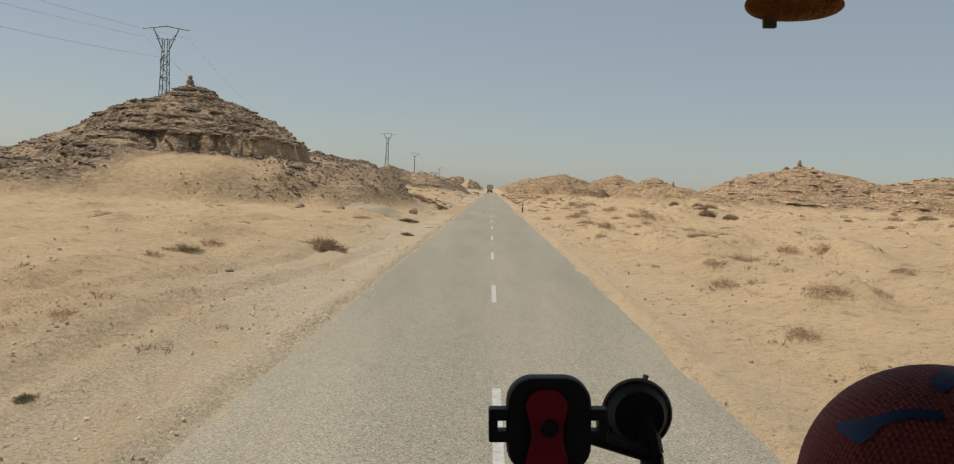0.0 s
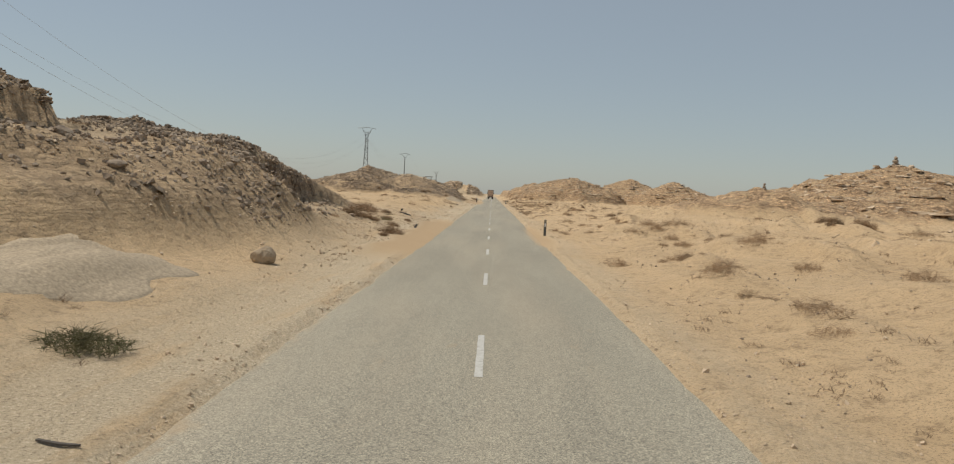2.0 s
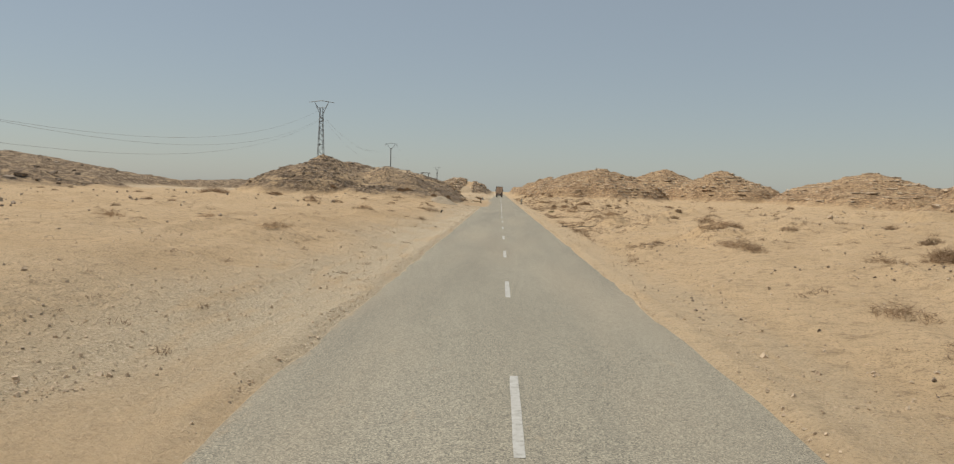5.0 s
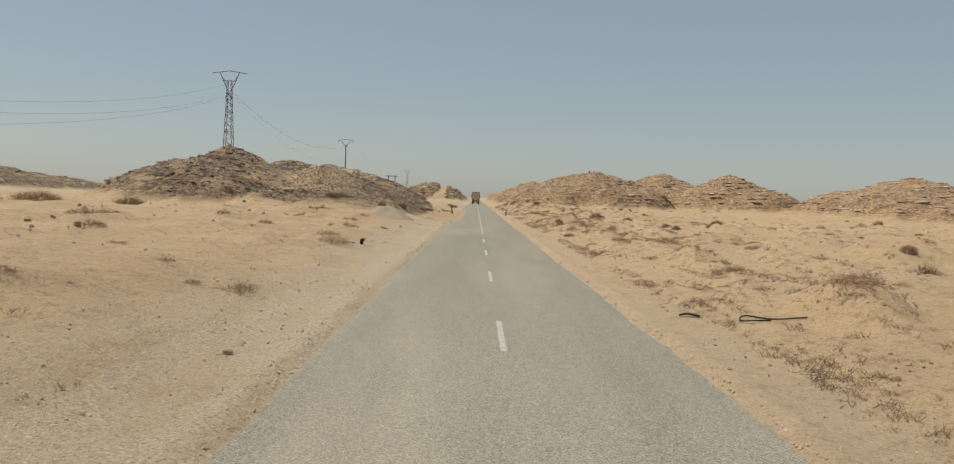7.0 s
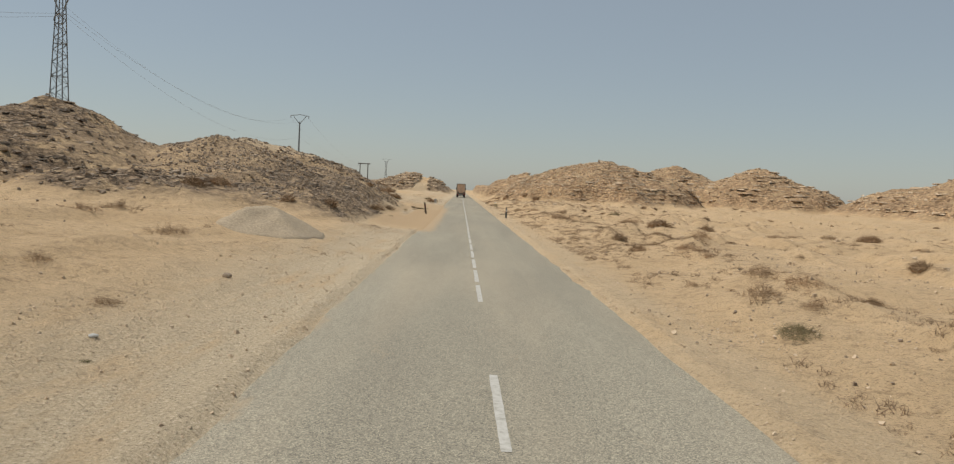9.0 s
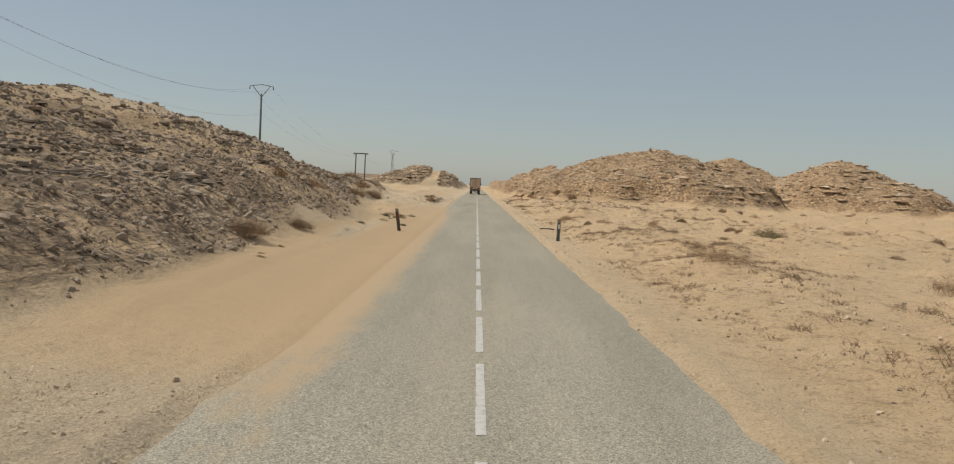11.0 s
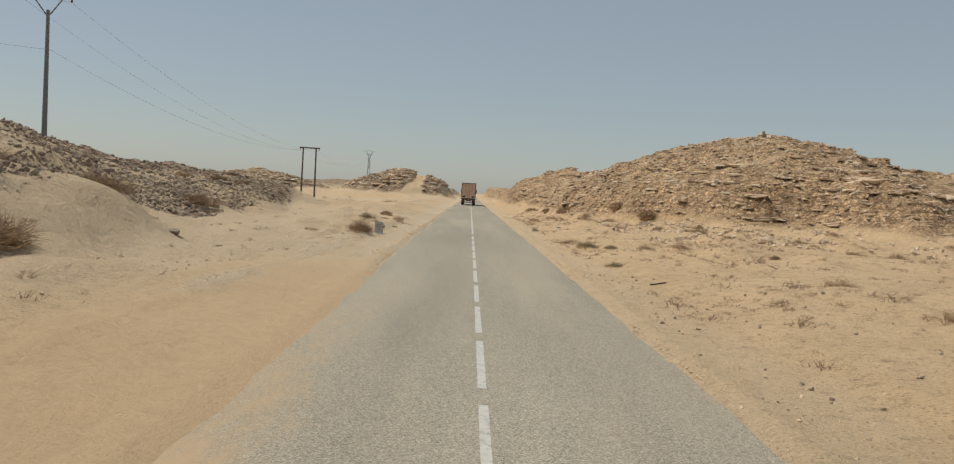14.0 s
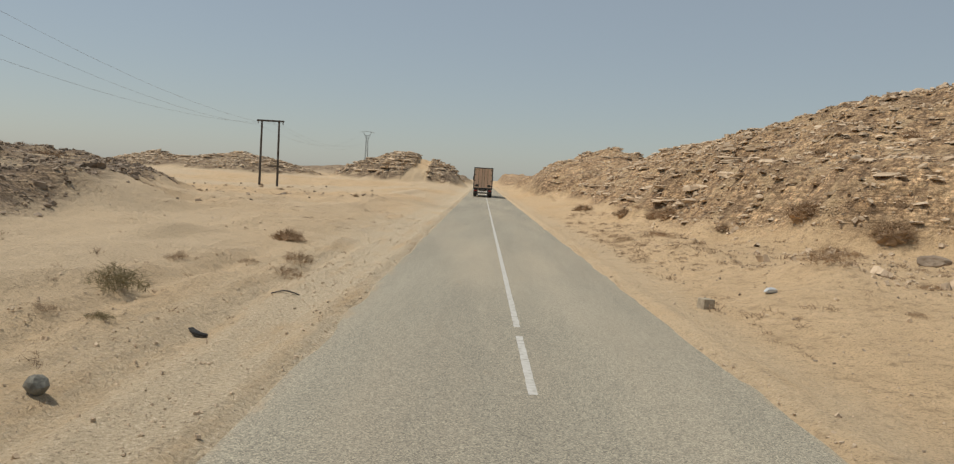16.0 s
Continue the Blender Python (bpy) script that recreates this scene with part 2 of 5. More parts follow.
def box(bm, x0, y0, z0, x1, y1, z1, bevel=0.0, m=None):
    r = bmesh.ops.create_cube(bm, size=1)
    bmesh.ops.transform(bm, verts=r["verts"], matrix=Matrix.Translation(((x0 + x1) / 2, (y0 + y1) / 2, (z0 + z1) / 2)) @ Matrix.Diagonal((x1 - x0, y1 - y0, z1 - z0, 1)))
    if bevel:
        edges = list({e for v in r["verts"] for e in v.link_edges})
        out = bmesh.ops.bevel(bm, geom=edges, offset=bevel, segments=2, affect="EDGES", profile=0.6)
        r["verts"] = list({v for f in out["faces"] for v in f.verts} | {v for v in r["verts"] if v.is_valid})
    if m is not None:
        bmesh.ops.transform(bm, verts=[v for v in r["verts"] if v.is_valid], matrix=m)
    return bm


def rod(bm, a, b, r0, r1=None, sides=6):
    a, b = Vector(a), Vector(b)
    turn = (b - a).to_track_quat("Z", "Y").to_matrix().to_4x4()
    m = Matrix.Translation((a + b) / 2) @ turn
    bmesh.ops.create_cone(bm, cap_ends=True, segments=sides, radius1=r0, radius2=r0 if r1 is None else r1, depth=(b - a).length, matrix=m)
    return bm


# ---- the shape of the land ----
def lattice(ix, iy, seed):
    n = (ix.astype(np.int64) * 374761393 + iy.astype(np.int64) * 668265263 + seed * 974711) & 0x7FFFFFFF
    n = ((n ^ (n >> 13)) * 1274126177) & 0x7FFFFFFF
    return ((n ^ (n >> 16)) & 0xFFFF) / 65535.0


def wave(x, y, scale, seed):
    """Smooth noise from -1 to 1 over a plane."""
    u, v = np.asarray(x, float) / scale, np.asarray(y, float) / scale
    iu, iv = np.floor(u), np.floor(v)
    fu, fv = u - iu, v - iv
    fu, fv = fu * fu * fu * (fu * (fu * 6 - 15) + 10), fv * fv * fv * (fv * (fv * 6 - 15) + 10)
    a, b = lattice(iu, iv, seed), lattice(iu + 1, iv, seed)
    c, d = lattice(iu, iv + 1, seed), lattice(iu + 1, iv + 1, seed)
    return 2 * ((a * (1 - fu) + b * fu) * (1 - fv) + (c * (1 - fu) + d * fu) * fv) - 1


def fractal(x, y, scale, seed, octaves=4):
    total, size = 0.0, 1.0
    for k in range(octaves):
        total, size = total + size * wave(x + 17.3 * k, y - 9.1 * k, scale, seed + k), size * 0.5
        scale *= 0.47
    return total / 1.6


def ramp(lo, hi, v):
    t = np.clip((v - lo) / (hi - lo), 0, 1)
    return t * t * (3 - 2 * t)


# Each hill: middle x, y, half widths along and across, turn in degrees, height, steepness of its profile
LEFT_HILLS = [
    (-22.4, 63, 14.2, 17, 0, 8.7, 0.8), (-29, 61, 13, 15, 0, 5.2, 1.0), (-29, 50, 13, 8, 20, 2.3, 0.8), (-13.5, 71, 8.8, 20, -2, 4.0, 0.66), (-19, 76, 7, 9, 0, 5.0, 0.8),
    (-28, 219, 12.5, 21, 0, 7.3, 0.95), (-19, 226, 13, 20, 0, 5.2, 0.9), (-36, 282, 24, 34, 5, 8.8, 0.9),
    (-21, 244, 16.5, 50, 3, 6.1, 1.0), (-13, 222, 8, 18, 0, 2.2, 0.6), (-48, 322, 24, 40, 0, 7.2, 0.9), (-30, 325, 15.5, 60, 13.5, 3.0, 0.6), (-16, 228, 9.5, 24, 0, 2.6, 0.7), (-16.5, 266, 9, 20, 0, 3.0, 0.7), (-20, 499, 23, 26, 0, 9.3, 0.8), (-14.5, 501, 10.5, 24, 0, 8.0, 0.9), (-71, 520, 26, 36, 0, 6.4, 0.9), (-93, 515, 17, 30, 0, 5.0, 0.9),
]
FAR_HILLS = [
    (-95, 205, 40, 50, 0, 7, 0.9), (-150, 330, 60, 70, 20, 10.8, 0.9), (-110, 420, 50, 50, 0, 4.8, 0.9), (-75, 120, 22, 30, 0, 4.5, 0.9),
    (14, 640, 60, 60, 0, 6, 0.9), (-60, 720, 90, 60, 0, 7, 0.9),
]
RIGHT_HILLS = [
    (62, 164, 27, 30, 0, 10.2, 0.8), (84, 150, 30, 26, 0, 8.6, 0.8), (26, 116, 11, 12, 0, 3.0, 0.9), (47, 128, 17, 15, 0, 4.4, 0.9),
    (101, 315, 29, 36, 0, 10.8, 0.85), (73, 362, 21, 30, 0, 12.2, 0.8), (61, 396, 24, 30, 0, 13.2, 0.85),
    (29, 334, 21, 30, 0, 10.5, 0.7), (24, 366, 18, 48, 0, 8.6, 0.8), (19, 414, 15, 32, 0, 8.6, 0.8), (30, 480, 26, 40, 0, 8, 0.8),
]
HILLS = LEFT_HILLS + FAR_HILLS + RIGHT_HILLS


# low tufts of dry stalks: x, y, width
TUFTS_FIRST = [
    (-5.9, 13.8, 0.84), (7, 19.9, 1.54), (8.1, 20, 0.86), (-7.6, 20.4, 0.72), (10.5, 23.7, 1.07), (-8, 25.5, 1.09), (6.6, 27.2, 1.05),
    (10.1, 30.5, 1.34), (-7.2, 45.9, 1.12), (7.9, 46.6, 0.8), (6.3, 47, 1.69), (-7.2, 48.3, 0.85), (-9.5, 48.5, 0.83), (8.8, 48.7, 1.05),
    (9.9, 55, 2.83), (6.4, 55.8, 1.55), (9.8, 58.6, 1.33), (6.3, 61.8, 1.79), (6.1, 68.2, 0.74), (10.2, 70.7, 2.3), (-4.8, 77.8, 0.39),
    (9.7, 82.2, 2.32), (8.5, 85.7, 0.91), (-5.7, 86.1, 0.88),
]
TUFTS_MIDDLE = [
    (5.9, 87.1, 0.93), (4.7, 88.6, 0.88), (-6.3, 89, 0.85), (6.8, 89.7, 0.9), (-5.1, 90.9, 0.54), (4.7, 90.9, 0.86), (10.4, 91.1, 1.37),
    (4.5, 94.3, 0.9), (6.4, 95.3, 1.05), (10.1, 105, 1.15), (-8.1, 143.7, 0.46), (6.8, 145.9, 1.42), (-6.3, 147.1, 0.53), (-5.4, 147.3, 1.19),
    (-7.6, 148.8, 0.74), (-9.9, 151.6, 0.7), (6.5, 152.6, 1.06), (6.2, 160.8, 0.95), (-5.9, 161.5, 1.55), (7.8, 165, 1.53), (-7.1, 166.3, 1.43),
    (6.3, 167.7, 1.69), (-7.6, 169.9, 0.59), (7, 170.5, 1.05),
]
TUFTS_LAST = [
    (-6, 178, 0.78), (-8.1, 180.1, 0.87), (6.6, 181.1, 0.92), (5.8, 181.8, 1.28), (7.1, 182.9, 1.33), (7, 185, 1.43), (6.6, 222.4, 1.99),
    (6.8, 225.7, 0.8), (5.8, 226.4, 0.68), (-5, 242.5, 0.72), (6.8, 243.8, 1.21), (-4.9, 244.9, 0.61), (-5.4, 248.9, 1.34), (7.8, 283.6, 0.87),
    (-6.9, 287.2, 0.88), (-6.2, 298.6, 0.53), (7.2, 302.7, 0.62), (-6.9, 305.1, 0.81), (8.9, 305.4, 0.74), (-4.9, 305.8, 1.17), (-5.8, 306.3, 0.57),
    (-5, 307.6, 1.35), (7.7, 307.6, 1.91), (10, 312, 1.58),
]
MOUNDS = [q for q in TUFTS_FIRST + TUFTS_MIDDLE + TUFTS_LAST if q[0] > 0 and q[2] >= 1.0]


def mounds(x, y):
    """Sand caught behind the larger tufts, trailing off along the road."""
    z = np.zeros_like(x)
    for cx, cy, w in MOUNDS:
        u, v = (x - cx) / (0.55 * w), (y - cy) / np.where(y > cy, 1.5 * w, 0.7 * w)
        d = u * u + v * v
        z = np.maximum(z, 0.17 * w * np.clip(1 - d / 3, 0, 1) ** 2)
    return z


def ridges(x, y):
    """Low wind-shaped sand ridges that trail along the road, from -1 to 1."""
    u, v = x - 0.15 * y, y + 0.15 * x
    return 0.65 * wave(u / 1.5, v / 4.6, 1.0, 131) + 0.35 * wave(u / 0.8, v / 2.2, 1.0, 137)


def land(x, y):
    """Height of the land, and how rocky, how drifted and how gravelly it is there."""
    x, y = np.asarray(x, float), np.asarray(y, float)
    off = np.abs(x)
    rough = fractal(x, y, 11.0, 3, 3)
    z = 0.10 + ramp(3.5, 16, off) * (0.25 + 0.32 * fractal(x, y, 16.0, 11, 4)) + ramp(3.6, 6.5, off) * 0.20 * fractal(x, y, 2.8, 23, 3)
    z += ramp(5.0, 8.0, off) * (1 - ramp(60, 120, off)) * np.where(x > 0, 0.72, 0.38) * np.clip(ridges(x, y) - 0.05, 0, 1)
    z += mounds(x, y)
    left, right = x < 0, x > 0
    z -= ramp(8, 20, -x) * ramp(335, 360, y) * (1 - ramp(440, 470, y)) * 0.8
    z += np.where(left, (0.30 + 0.30 * ramp(50, 70, y) * (1 - ramp(195, 225, y))) * ramp(3.4, 9.0, off), 0.22 * ramp(3.6, 8, off))
    z += np.where(right, ramp(6, 20, off) * (0.85 * (1 - ramp(120, 190, y)) - 0.25 * ramp(190, 215, y) * (1 - ramp(285, 310, y))), 0.0)
    z += ramp(30, 200, off) * 1.0 * fractal(x, y, 90.0, 31, 3)
    z -= ramp(235, 275, y) * ramp(12, 30, x) * (1 - ramp(272, 294, y)) * 0.8
    hill, rel = np.zeros_like(z), np.zeros_like(z)
    for cx, cy, rx, ry, turn, h, p in HILLS:
        c, s = math.cos(math.radians(turn)), math.sin(math.radians(turn))
        u, v = ((x - cx) * c + (y - cy) * s) / rx, (-(x - cx) * s + (y - cy) * c) / ry
        d = np.sqrt(u * u + v * v)
        d = d + 0.13 * rough * np.clip(d * 2, 0, 1)
        b = h * np.clip(1 - d, 0, 1) ** p * ramp(0.0, 0.22, 1 - d) * (1 - 0.10 * np.clip(1 - d, 0, 1))
        rel = np.where(b > hill, b / h, rel)
        hill = np.maximum(hill, b)
    hill *= ramp(3.6, 9.5, off)
    rocky = ramp(0.25, 1.1, hill + 0.5 * fractal(x, y, 5.0, 47, 3)) * ramp(5.0, 8.0, off)
    rocky = rocky * (1 - 0.42 * ramp(-26, -22, x) * (x < 0) * ramp(206, 212, y) * (1 - ramp(296, 304, y)))
    # the foot of the long bank draws back from the road, over smooth sand
    foot = np.interp(y, [200, 230, 239, 246, 258, 272, 300, 315, 340, 365], [-6.2, -6.2, -6.5, -7.4, -9.2, -10.6, -11.0, -14.0, -20.0, -28.0]) + 0.5 * wave(x * 0, y, 5.0, 161) + 0.35 * fractal(x, y, 2.2, 163, 2)
    bank = (x < 0) * ramp(204, 210, y) * (1 - ramp(345, 360, y))
    rocky = np.maximum(rocky, 0.95 * bank * ramp(-17, -12, x + np.clip(y - 290, 0, 60) * 0.3)) * (1 - bank * ramp(-0.9, 0.3, x - foot))
    # beds of harder stone step out of the slopes
    bed = 0.62 + 0.25 * wave(x, y, 40, 5)
    strata = 1 - 0.75 * ramp(-22, -19, x) * ramp(0, -1, x) * (ramp(40, 44, y) * (1 - ramp(90, 94, y)) + ramp(206, 210, y) * (1 - ramp(300, 310, y)))
    k = (hill + 0.35 * fractal(x, y, 7.0, 53, 3)) / bed
    step = bed * (np.floor(k) + ramp(0.45, 0.95, k - np.floor(k))) - 0.35 * fractal(x, y, 7.0, 53, 3)
    hill = hill + (step - hill) * 0.55 * ramp(0.8, 2.2, hill) * strata
    hill += rocky * ((0.16 - 0.05 * (1 - strata)) * fractal(x, y, 1.7, 61, 3) + 0.35 * fractal(x, y, 6.0, 67, 2))
    # a cut runs round the near side of the first hill, over an apron of sand
    near = ramp(-24.5, -21.5, x) * ramp(-11.0, -13.0, x) * ramp(38, 42, y) * (1 - ramp(70, 78, y))
    cut = 4.15 + 0.2 * wave(x, y, 6.0, 71)
    low = ramp(cut, cut - 0.1, hill)
    apron = near * ramp(cut - 0.2, cut - 0.6, hill) * ramp(-11.5, -17.0, x)
    hill = hill - near * low * 0.24 * hill
    rocky = rocky * (1 - 0.85 * apron)
    # its roadside bank ends in a steep undercut bluff over a sandy toe
    line = -10.2 + 0.08 * (y - 78) + 0.8 * wave(x * 0, y, 5.5, 73) + 0.35 * wave(x * 0, y, 1.9, 74)
    bluff = ramp(69, 75, y) * (1 - ramp(85, 98, y))
    brow = 2.85 - 0.075 * np.clip(y - 77, 0, 40) - 0.3 * ramp(78, 72, y) + 0.3 * fractal(x, y, 4.0, 75, 3)
    toe = 0.42 * ramp(-4.6, -10.5, x) - 0.01 * np.clip(y - 78, 0, 40) + 0.15 * fractal(x, y, 2.5, 76, 3)
    shaped = np.maximum(brow + 0.10 * np.clip(line - x, 0, 6), hill * (1 - bluff))
    back = x - line + 0.55 * fractal(x, y, 2.4, 77, 3)
    shaped = toe + (shaped - toe) * (0.80 * ramp(0.15, -0.6, back) + 0.20 * ramp(-0.4, -2.2, back)) * ramp(-30, -22, x)
    hill = hill + (shaped - hill) * bluff * ramp(-30, -22, x) * ramp(-4.4, -6.5, x)
    rocky = np.where((x > line + 0.6) & (x > -14), rocky * (1 - 0.75 * bluff), np.maximum(rocky, bluff * (x < line + 0.6) * (x > line - 2.8)))
    # a sheer side and a slide of sand on the hill at the far end
    slide = ramp(470, 478, y) * (1 - ramp(515, 528, y)) * ramp(-17.5, -17.0, x + 0.25 * np.clip(486 - y, 0, 14)) * ramp(-13.6, -14.6, x)
    hill -= slide * 0.16 * hill
    rocky = rocky * (1 - slide)
    z = z + hill
    # wind-blown sand along the left verge
    drift = ramp(64, 74, y) * (1 - ramp(96, 108, y)) * ramp(-4.9, -4.0, x + 0.35 * wave(x, y, 3.0, 167)) + (ramp(207, 214, y) * (1 - ramp(246, 252, y)) + 0.7 * ramp(246, 252, y) * (1 - ramp(270, 284, y))) * ramp(-6.4, -5.2, x)
    drift = drift * (1 - ramp(-2.6, -2.2, x))
    # a thinner sheet of it on the other side
    drift = drift + ramp(72, 84, y) * (1 - ramp(94, 106, y)) * ramp(2.1, 2.5, x) * (1 - ramp(2.9, 3.9, x + 0.5 * wave(x, y, 6.0, 165)))
    # gravel swept bare of sand in a strip along it
    bare = np.exp(-((x + 5.2 + 0.3 * wave(x * 0, y, 14.0, 141)) / 0.4) ** 2) * ramp(222, 232, y) * (1 - ramp(286, 296, y)) * ramp(-0.7, 0.2, wave(x, y, 5.0, 143))
    drift = drift * (1 - bare)
    z += drift * 0.10 * ramp(-2.5, -4.2, x)
    # wheel ruts in the gravel of the left verge
    for line, y0, y1 in ((-4.4, 282, 318), (-5.9, 282, 312), (-5.2 + 0.05 * (y - 10), -5, 36), (-6.8 + 0.07 * (y - 10), -5, 34)):
        way = x - line + 0.35 * wave(y, 0 * y, 9.0, 101)
        z -= 0.10 * np.exp(-(way / 0.20) ** 2) * ramp(y0, y0 + 6, y) * (1 - ramp(y1 - 6, y1, y))
        z += 0.06 * np.exp(-((np.abs(way) - 0.42) / 0.16) ** 2) * ramp(y0, y0 + 6, y) * (1 - ramp(y1 - 6, y1, y))
    # the verges come down to the road
    edge = off + 0.10 * wave(x, y, 1.9, 83) + 0.05 * wave(x, y, 0.7, 89) + np.where(x > 0, 0.03, -0.10) + (np.where(x > 0, 0.14, 0.12) + 0.46 * ramp(150, 205, y) - 0.14 * ramp(240, 262, y)) * drift * (1 + 0.25 * wave(x, y, 7.0, 97))
    z = np.where(off < 5, (z - 0.08) * ramp(2.9, 4.8, off) - 0.045 + 0.08 * ramp(2.72 - 0.22 * np.clip(drift, 0, 1), 3.0 + 0.5 * np.clip(drift, 0, 1), edge) + 0.035 * (1 - np.clip(drift, 0, 1)) * np.exp(-((edge - 3.12) / 0.16) ** 2), z)
    gravel = ramp(2.5, 2.7, off) * (1 - ramp(3.6, np.where(x > 0, 4.6, 7.5), off + np.where(x > 0, 0.5, 1.2) * rough)) * (1 - drift)
    gravel = np.maximum(gravel * np.where(x > 0, 0.4, 1.0), bare)
    return z, rocky, drift, gravel


# ---- ground and road ----
def spaced(*runs):
    """Coordinates from runs of (start, end, step)."""
    out = []
    for a, b, step in runs:
        out += list(np.arange(a, b - step * 0.3, step))
    return np.array(out + [runs[-1][1]])


def far_steps(start, end, first, grow):
    out, v, s = [], start, first
    while v < end:
        v += s
        s *= grow
        out.append(min(v, end))
    return out


lanes = list(spaced((2.3, 3.7, 0.14), (3.7, 7.5, 0.2), (7.5, 20, 0.28), (20, 34, 0.5), (34, 60, 0.9), (60, 130, 1.8))) + far_steps(130, 3200, 3, 1.25)
XS = np.array([-v for v in reversed(lanes)] + [-1.5, 0.0, 1.5] + lanes)
YS = np.array([-v for v in reversed(far_steps(25, 1500, 3, 1.4))] + list(spaced((-25, 0, 1.0), (0, 345, 0.68), (345, 440, 0.9), (440, 560, 1.2))) + far_steps(560, 4200, 2.5, 1.18))


def build_ground():
    gx, gy = np.meshgrid(XS, YS)
    z, rocky, drift, gravel = land(gx.ravel(), gy.ravel())
    _y = gy.ravel()
    pale = 0.75 * ramp(-4.5, -8.0, gx.ravel()) * (ramp(62, 76, _y) * (1 - ramp(100, 125, _y)) + ramp(222, 240, _y)) * ramp(-0.6, 0.3, fractal(gx.ravel(), gy.ravel(), 25.0, 151, 4))
    far = ramp(700, 1500, np.hypot(gx.ravel(), gy.ravel() - 250))
    z = z * (1 - far)
    nx, ny = len(XS), len(YS)
    me = bpy.data.meshes.new("ground")
    me.vertices.add(nx * ny)
    me.vertices.foreach_set("co", np.column_stack([gx.ravel(), gy.ravel(), z]).ravel())
    i, j = np.meshgrid(np.arange(nx - 1), np.arange(ny - 1))
    a = (j * nx + i).ravel()
    quads = np.column_stack([a, a + 1, a + nx + 1, a + nx])
    me.loops.add(quads.size)
    me.loops.foreach_set("vertex_index", quads.ravel())
    me.polygons.add(len(quads))
    me.polygons.foreach_set("loop_start", np.arange(len(quads)) * 4)
    me.polygons.foreach_set("use_smooth", np.ones(len(quads), bool))
    me.update()
    for name, values in (("rocky", rocky * (1 - 0.5 * ramp(-19, -16, gx.ravel()) * (gx.ravel() < 0) * ramp(40, 46, _y) * (1 - ramp(70, 77, _y))) * (1 - (0.72 - 0.3 * ramp(244, 254, _y)) * ramp(-30, -24, gx.ravel()) * (gx.ravel() < 0) * ramp(226, 238, _y) * (1 - ramp(300, 312, _y)))), ("drift", drift), ("gravel", gravel), ("pale", pale), ("tan", ramp(2.0, 10.0, gx.ravel()))):
        at = me.attributes.new(name, "FLOAT", "POINT")
        at.data.foreach_set("value", values.astype(np.float32))
    me.materials.append(SAND)
    return tagged(new("ground", me), "pale desert sand and stony hills beside the road", "ground", kind="structure")


build_ground()


def build_road():
    ys = spaced((-40, 420, 1.0), (420, 700, 4.0))
    xs = np.array([-3.35, -2.0, -1.0, 0.0, 1.0, 2.0, 3.35])
    verts = [(x, y, 0.012 - 0.004 * abs(x) - (0.05 if abs(x) > 3.2 else 0)) for y in ys for x in xs]
    n = len(xs)
    faces = [(j * n + i, j * n + i + 1, (j + 1) * n + i + 1, (j + 1) * n + i) for j in range(len(ys) - 1) for i in range(n - 1)]
    return tagged(raw("road", verts, faces, ASPHALT, smooth=True), "narrow worn grey asphalt road dusted with sand", "road", kind="structure")


ROAD = build_road()


def dash(y0, y1, w=0.108):
    """A painted dash, slightly ragged, 4 mm over the road."""
    rng = random.Random(int(y0 * 10))
    bm = bmesh.new()
    k = max(3, int((y1 - y0) / 0.25))
    rows = []
    for i in range(k + 1):
        y = y0 + (y1 - y0) * i / k
        rows.append([bm.verts.new((s * (w / 2 + rng.uniform(-0.005, 0.003)), y, 0.017)) for s in (-1, 1)])
    for a, b in zip(rows, rows[1:]):
        bm.faces.new((a[0], a[1], b[1], b[0]))
    return part("lane_dash", bm, PAINT, ROAD, "worn white painted dash")


for k in range(-1, 15):
    dash(20 + 10.26 * k, 23.0 + 10.26 * k)
dash(172.8, 175.8)
y = 182.45
while y < 294:
    dash(y, y + 2.95)
    y += 3.66
dash(297.4, 300.75)
dash(301.5, 420)


# ---- stones ----
RIM = [(math.cos(a), math.sin(a)) for a in np.arange(5) * math.tau / 5]
PLATE_VERTS = np.array([(x, y, -1) for x, y in RIM] + [(x * 0.9, y * 0.9, 1) for x, y in RIM])
PLATE_FACES = [(5, 6, 7, 8, 9)] + [(k, (k + 1) % 5, 5 + (k + 1) % 5, 5 + k) for k in range(5)]


def lump_template():
    bm = bmesh.new()
    bmesh.ops.create_icosphere(bm, subdivisions=1, radius=1)
    v = np.array([tuple(p.co) for p in bm.verts])
    f = [tuple(p.index for p in q.verts) for q in bm.faces]
    bm.free()
    return v, f


LUMP_VERTS, LUMP_FACES = lump_template()


def turns(rng, n, tilt):
    """Random turns about z, then tilts of up to so many degrees."""
    a, b, c = rng.uniform(0, 2 * np.pi, n), rng.normal(0, math.radians(tilt), n), rng.normal(0, math.radians(tilt), n)
    z, o = np.zeros(n), np.ones(n)
    rz = np.stack([np.cos(a), -np.sin(a), z, np.sin(a), np.cos(a), z, z, z, o], -1).reshape(n, 3, 3)
    rx = np.stack([o, z, z, z, np.cos(b), -np.sin(b), z, np.sin(b), np.cos(b)], -1).reshape(n, 3, 3)
    ry = np.stack([np.cos(c), z, np.sin(c), z, o, z, -np.sin(c), z, np.cos(c)], -1).reshape(n, 3, 3)
    return rx @ ry @ rz


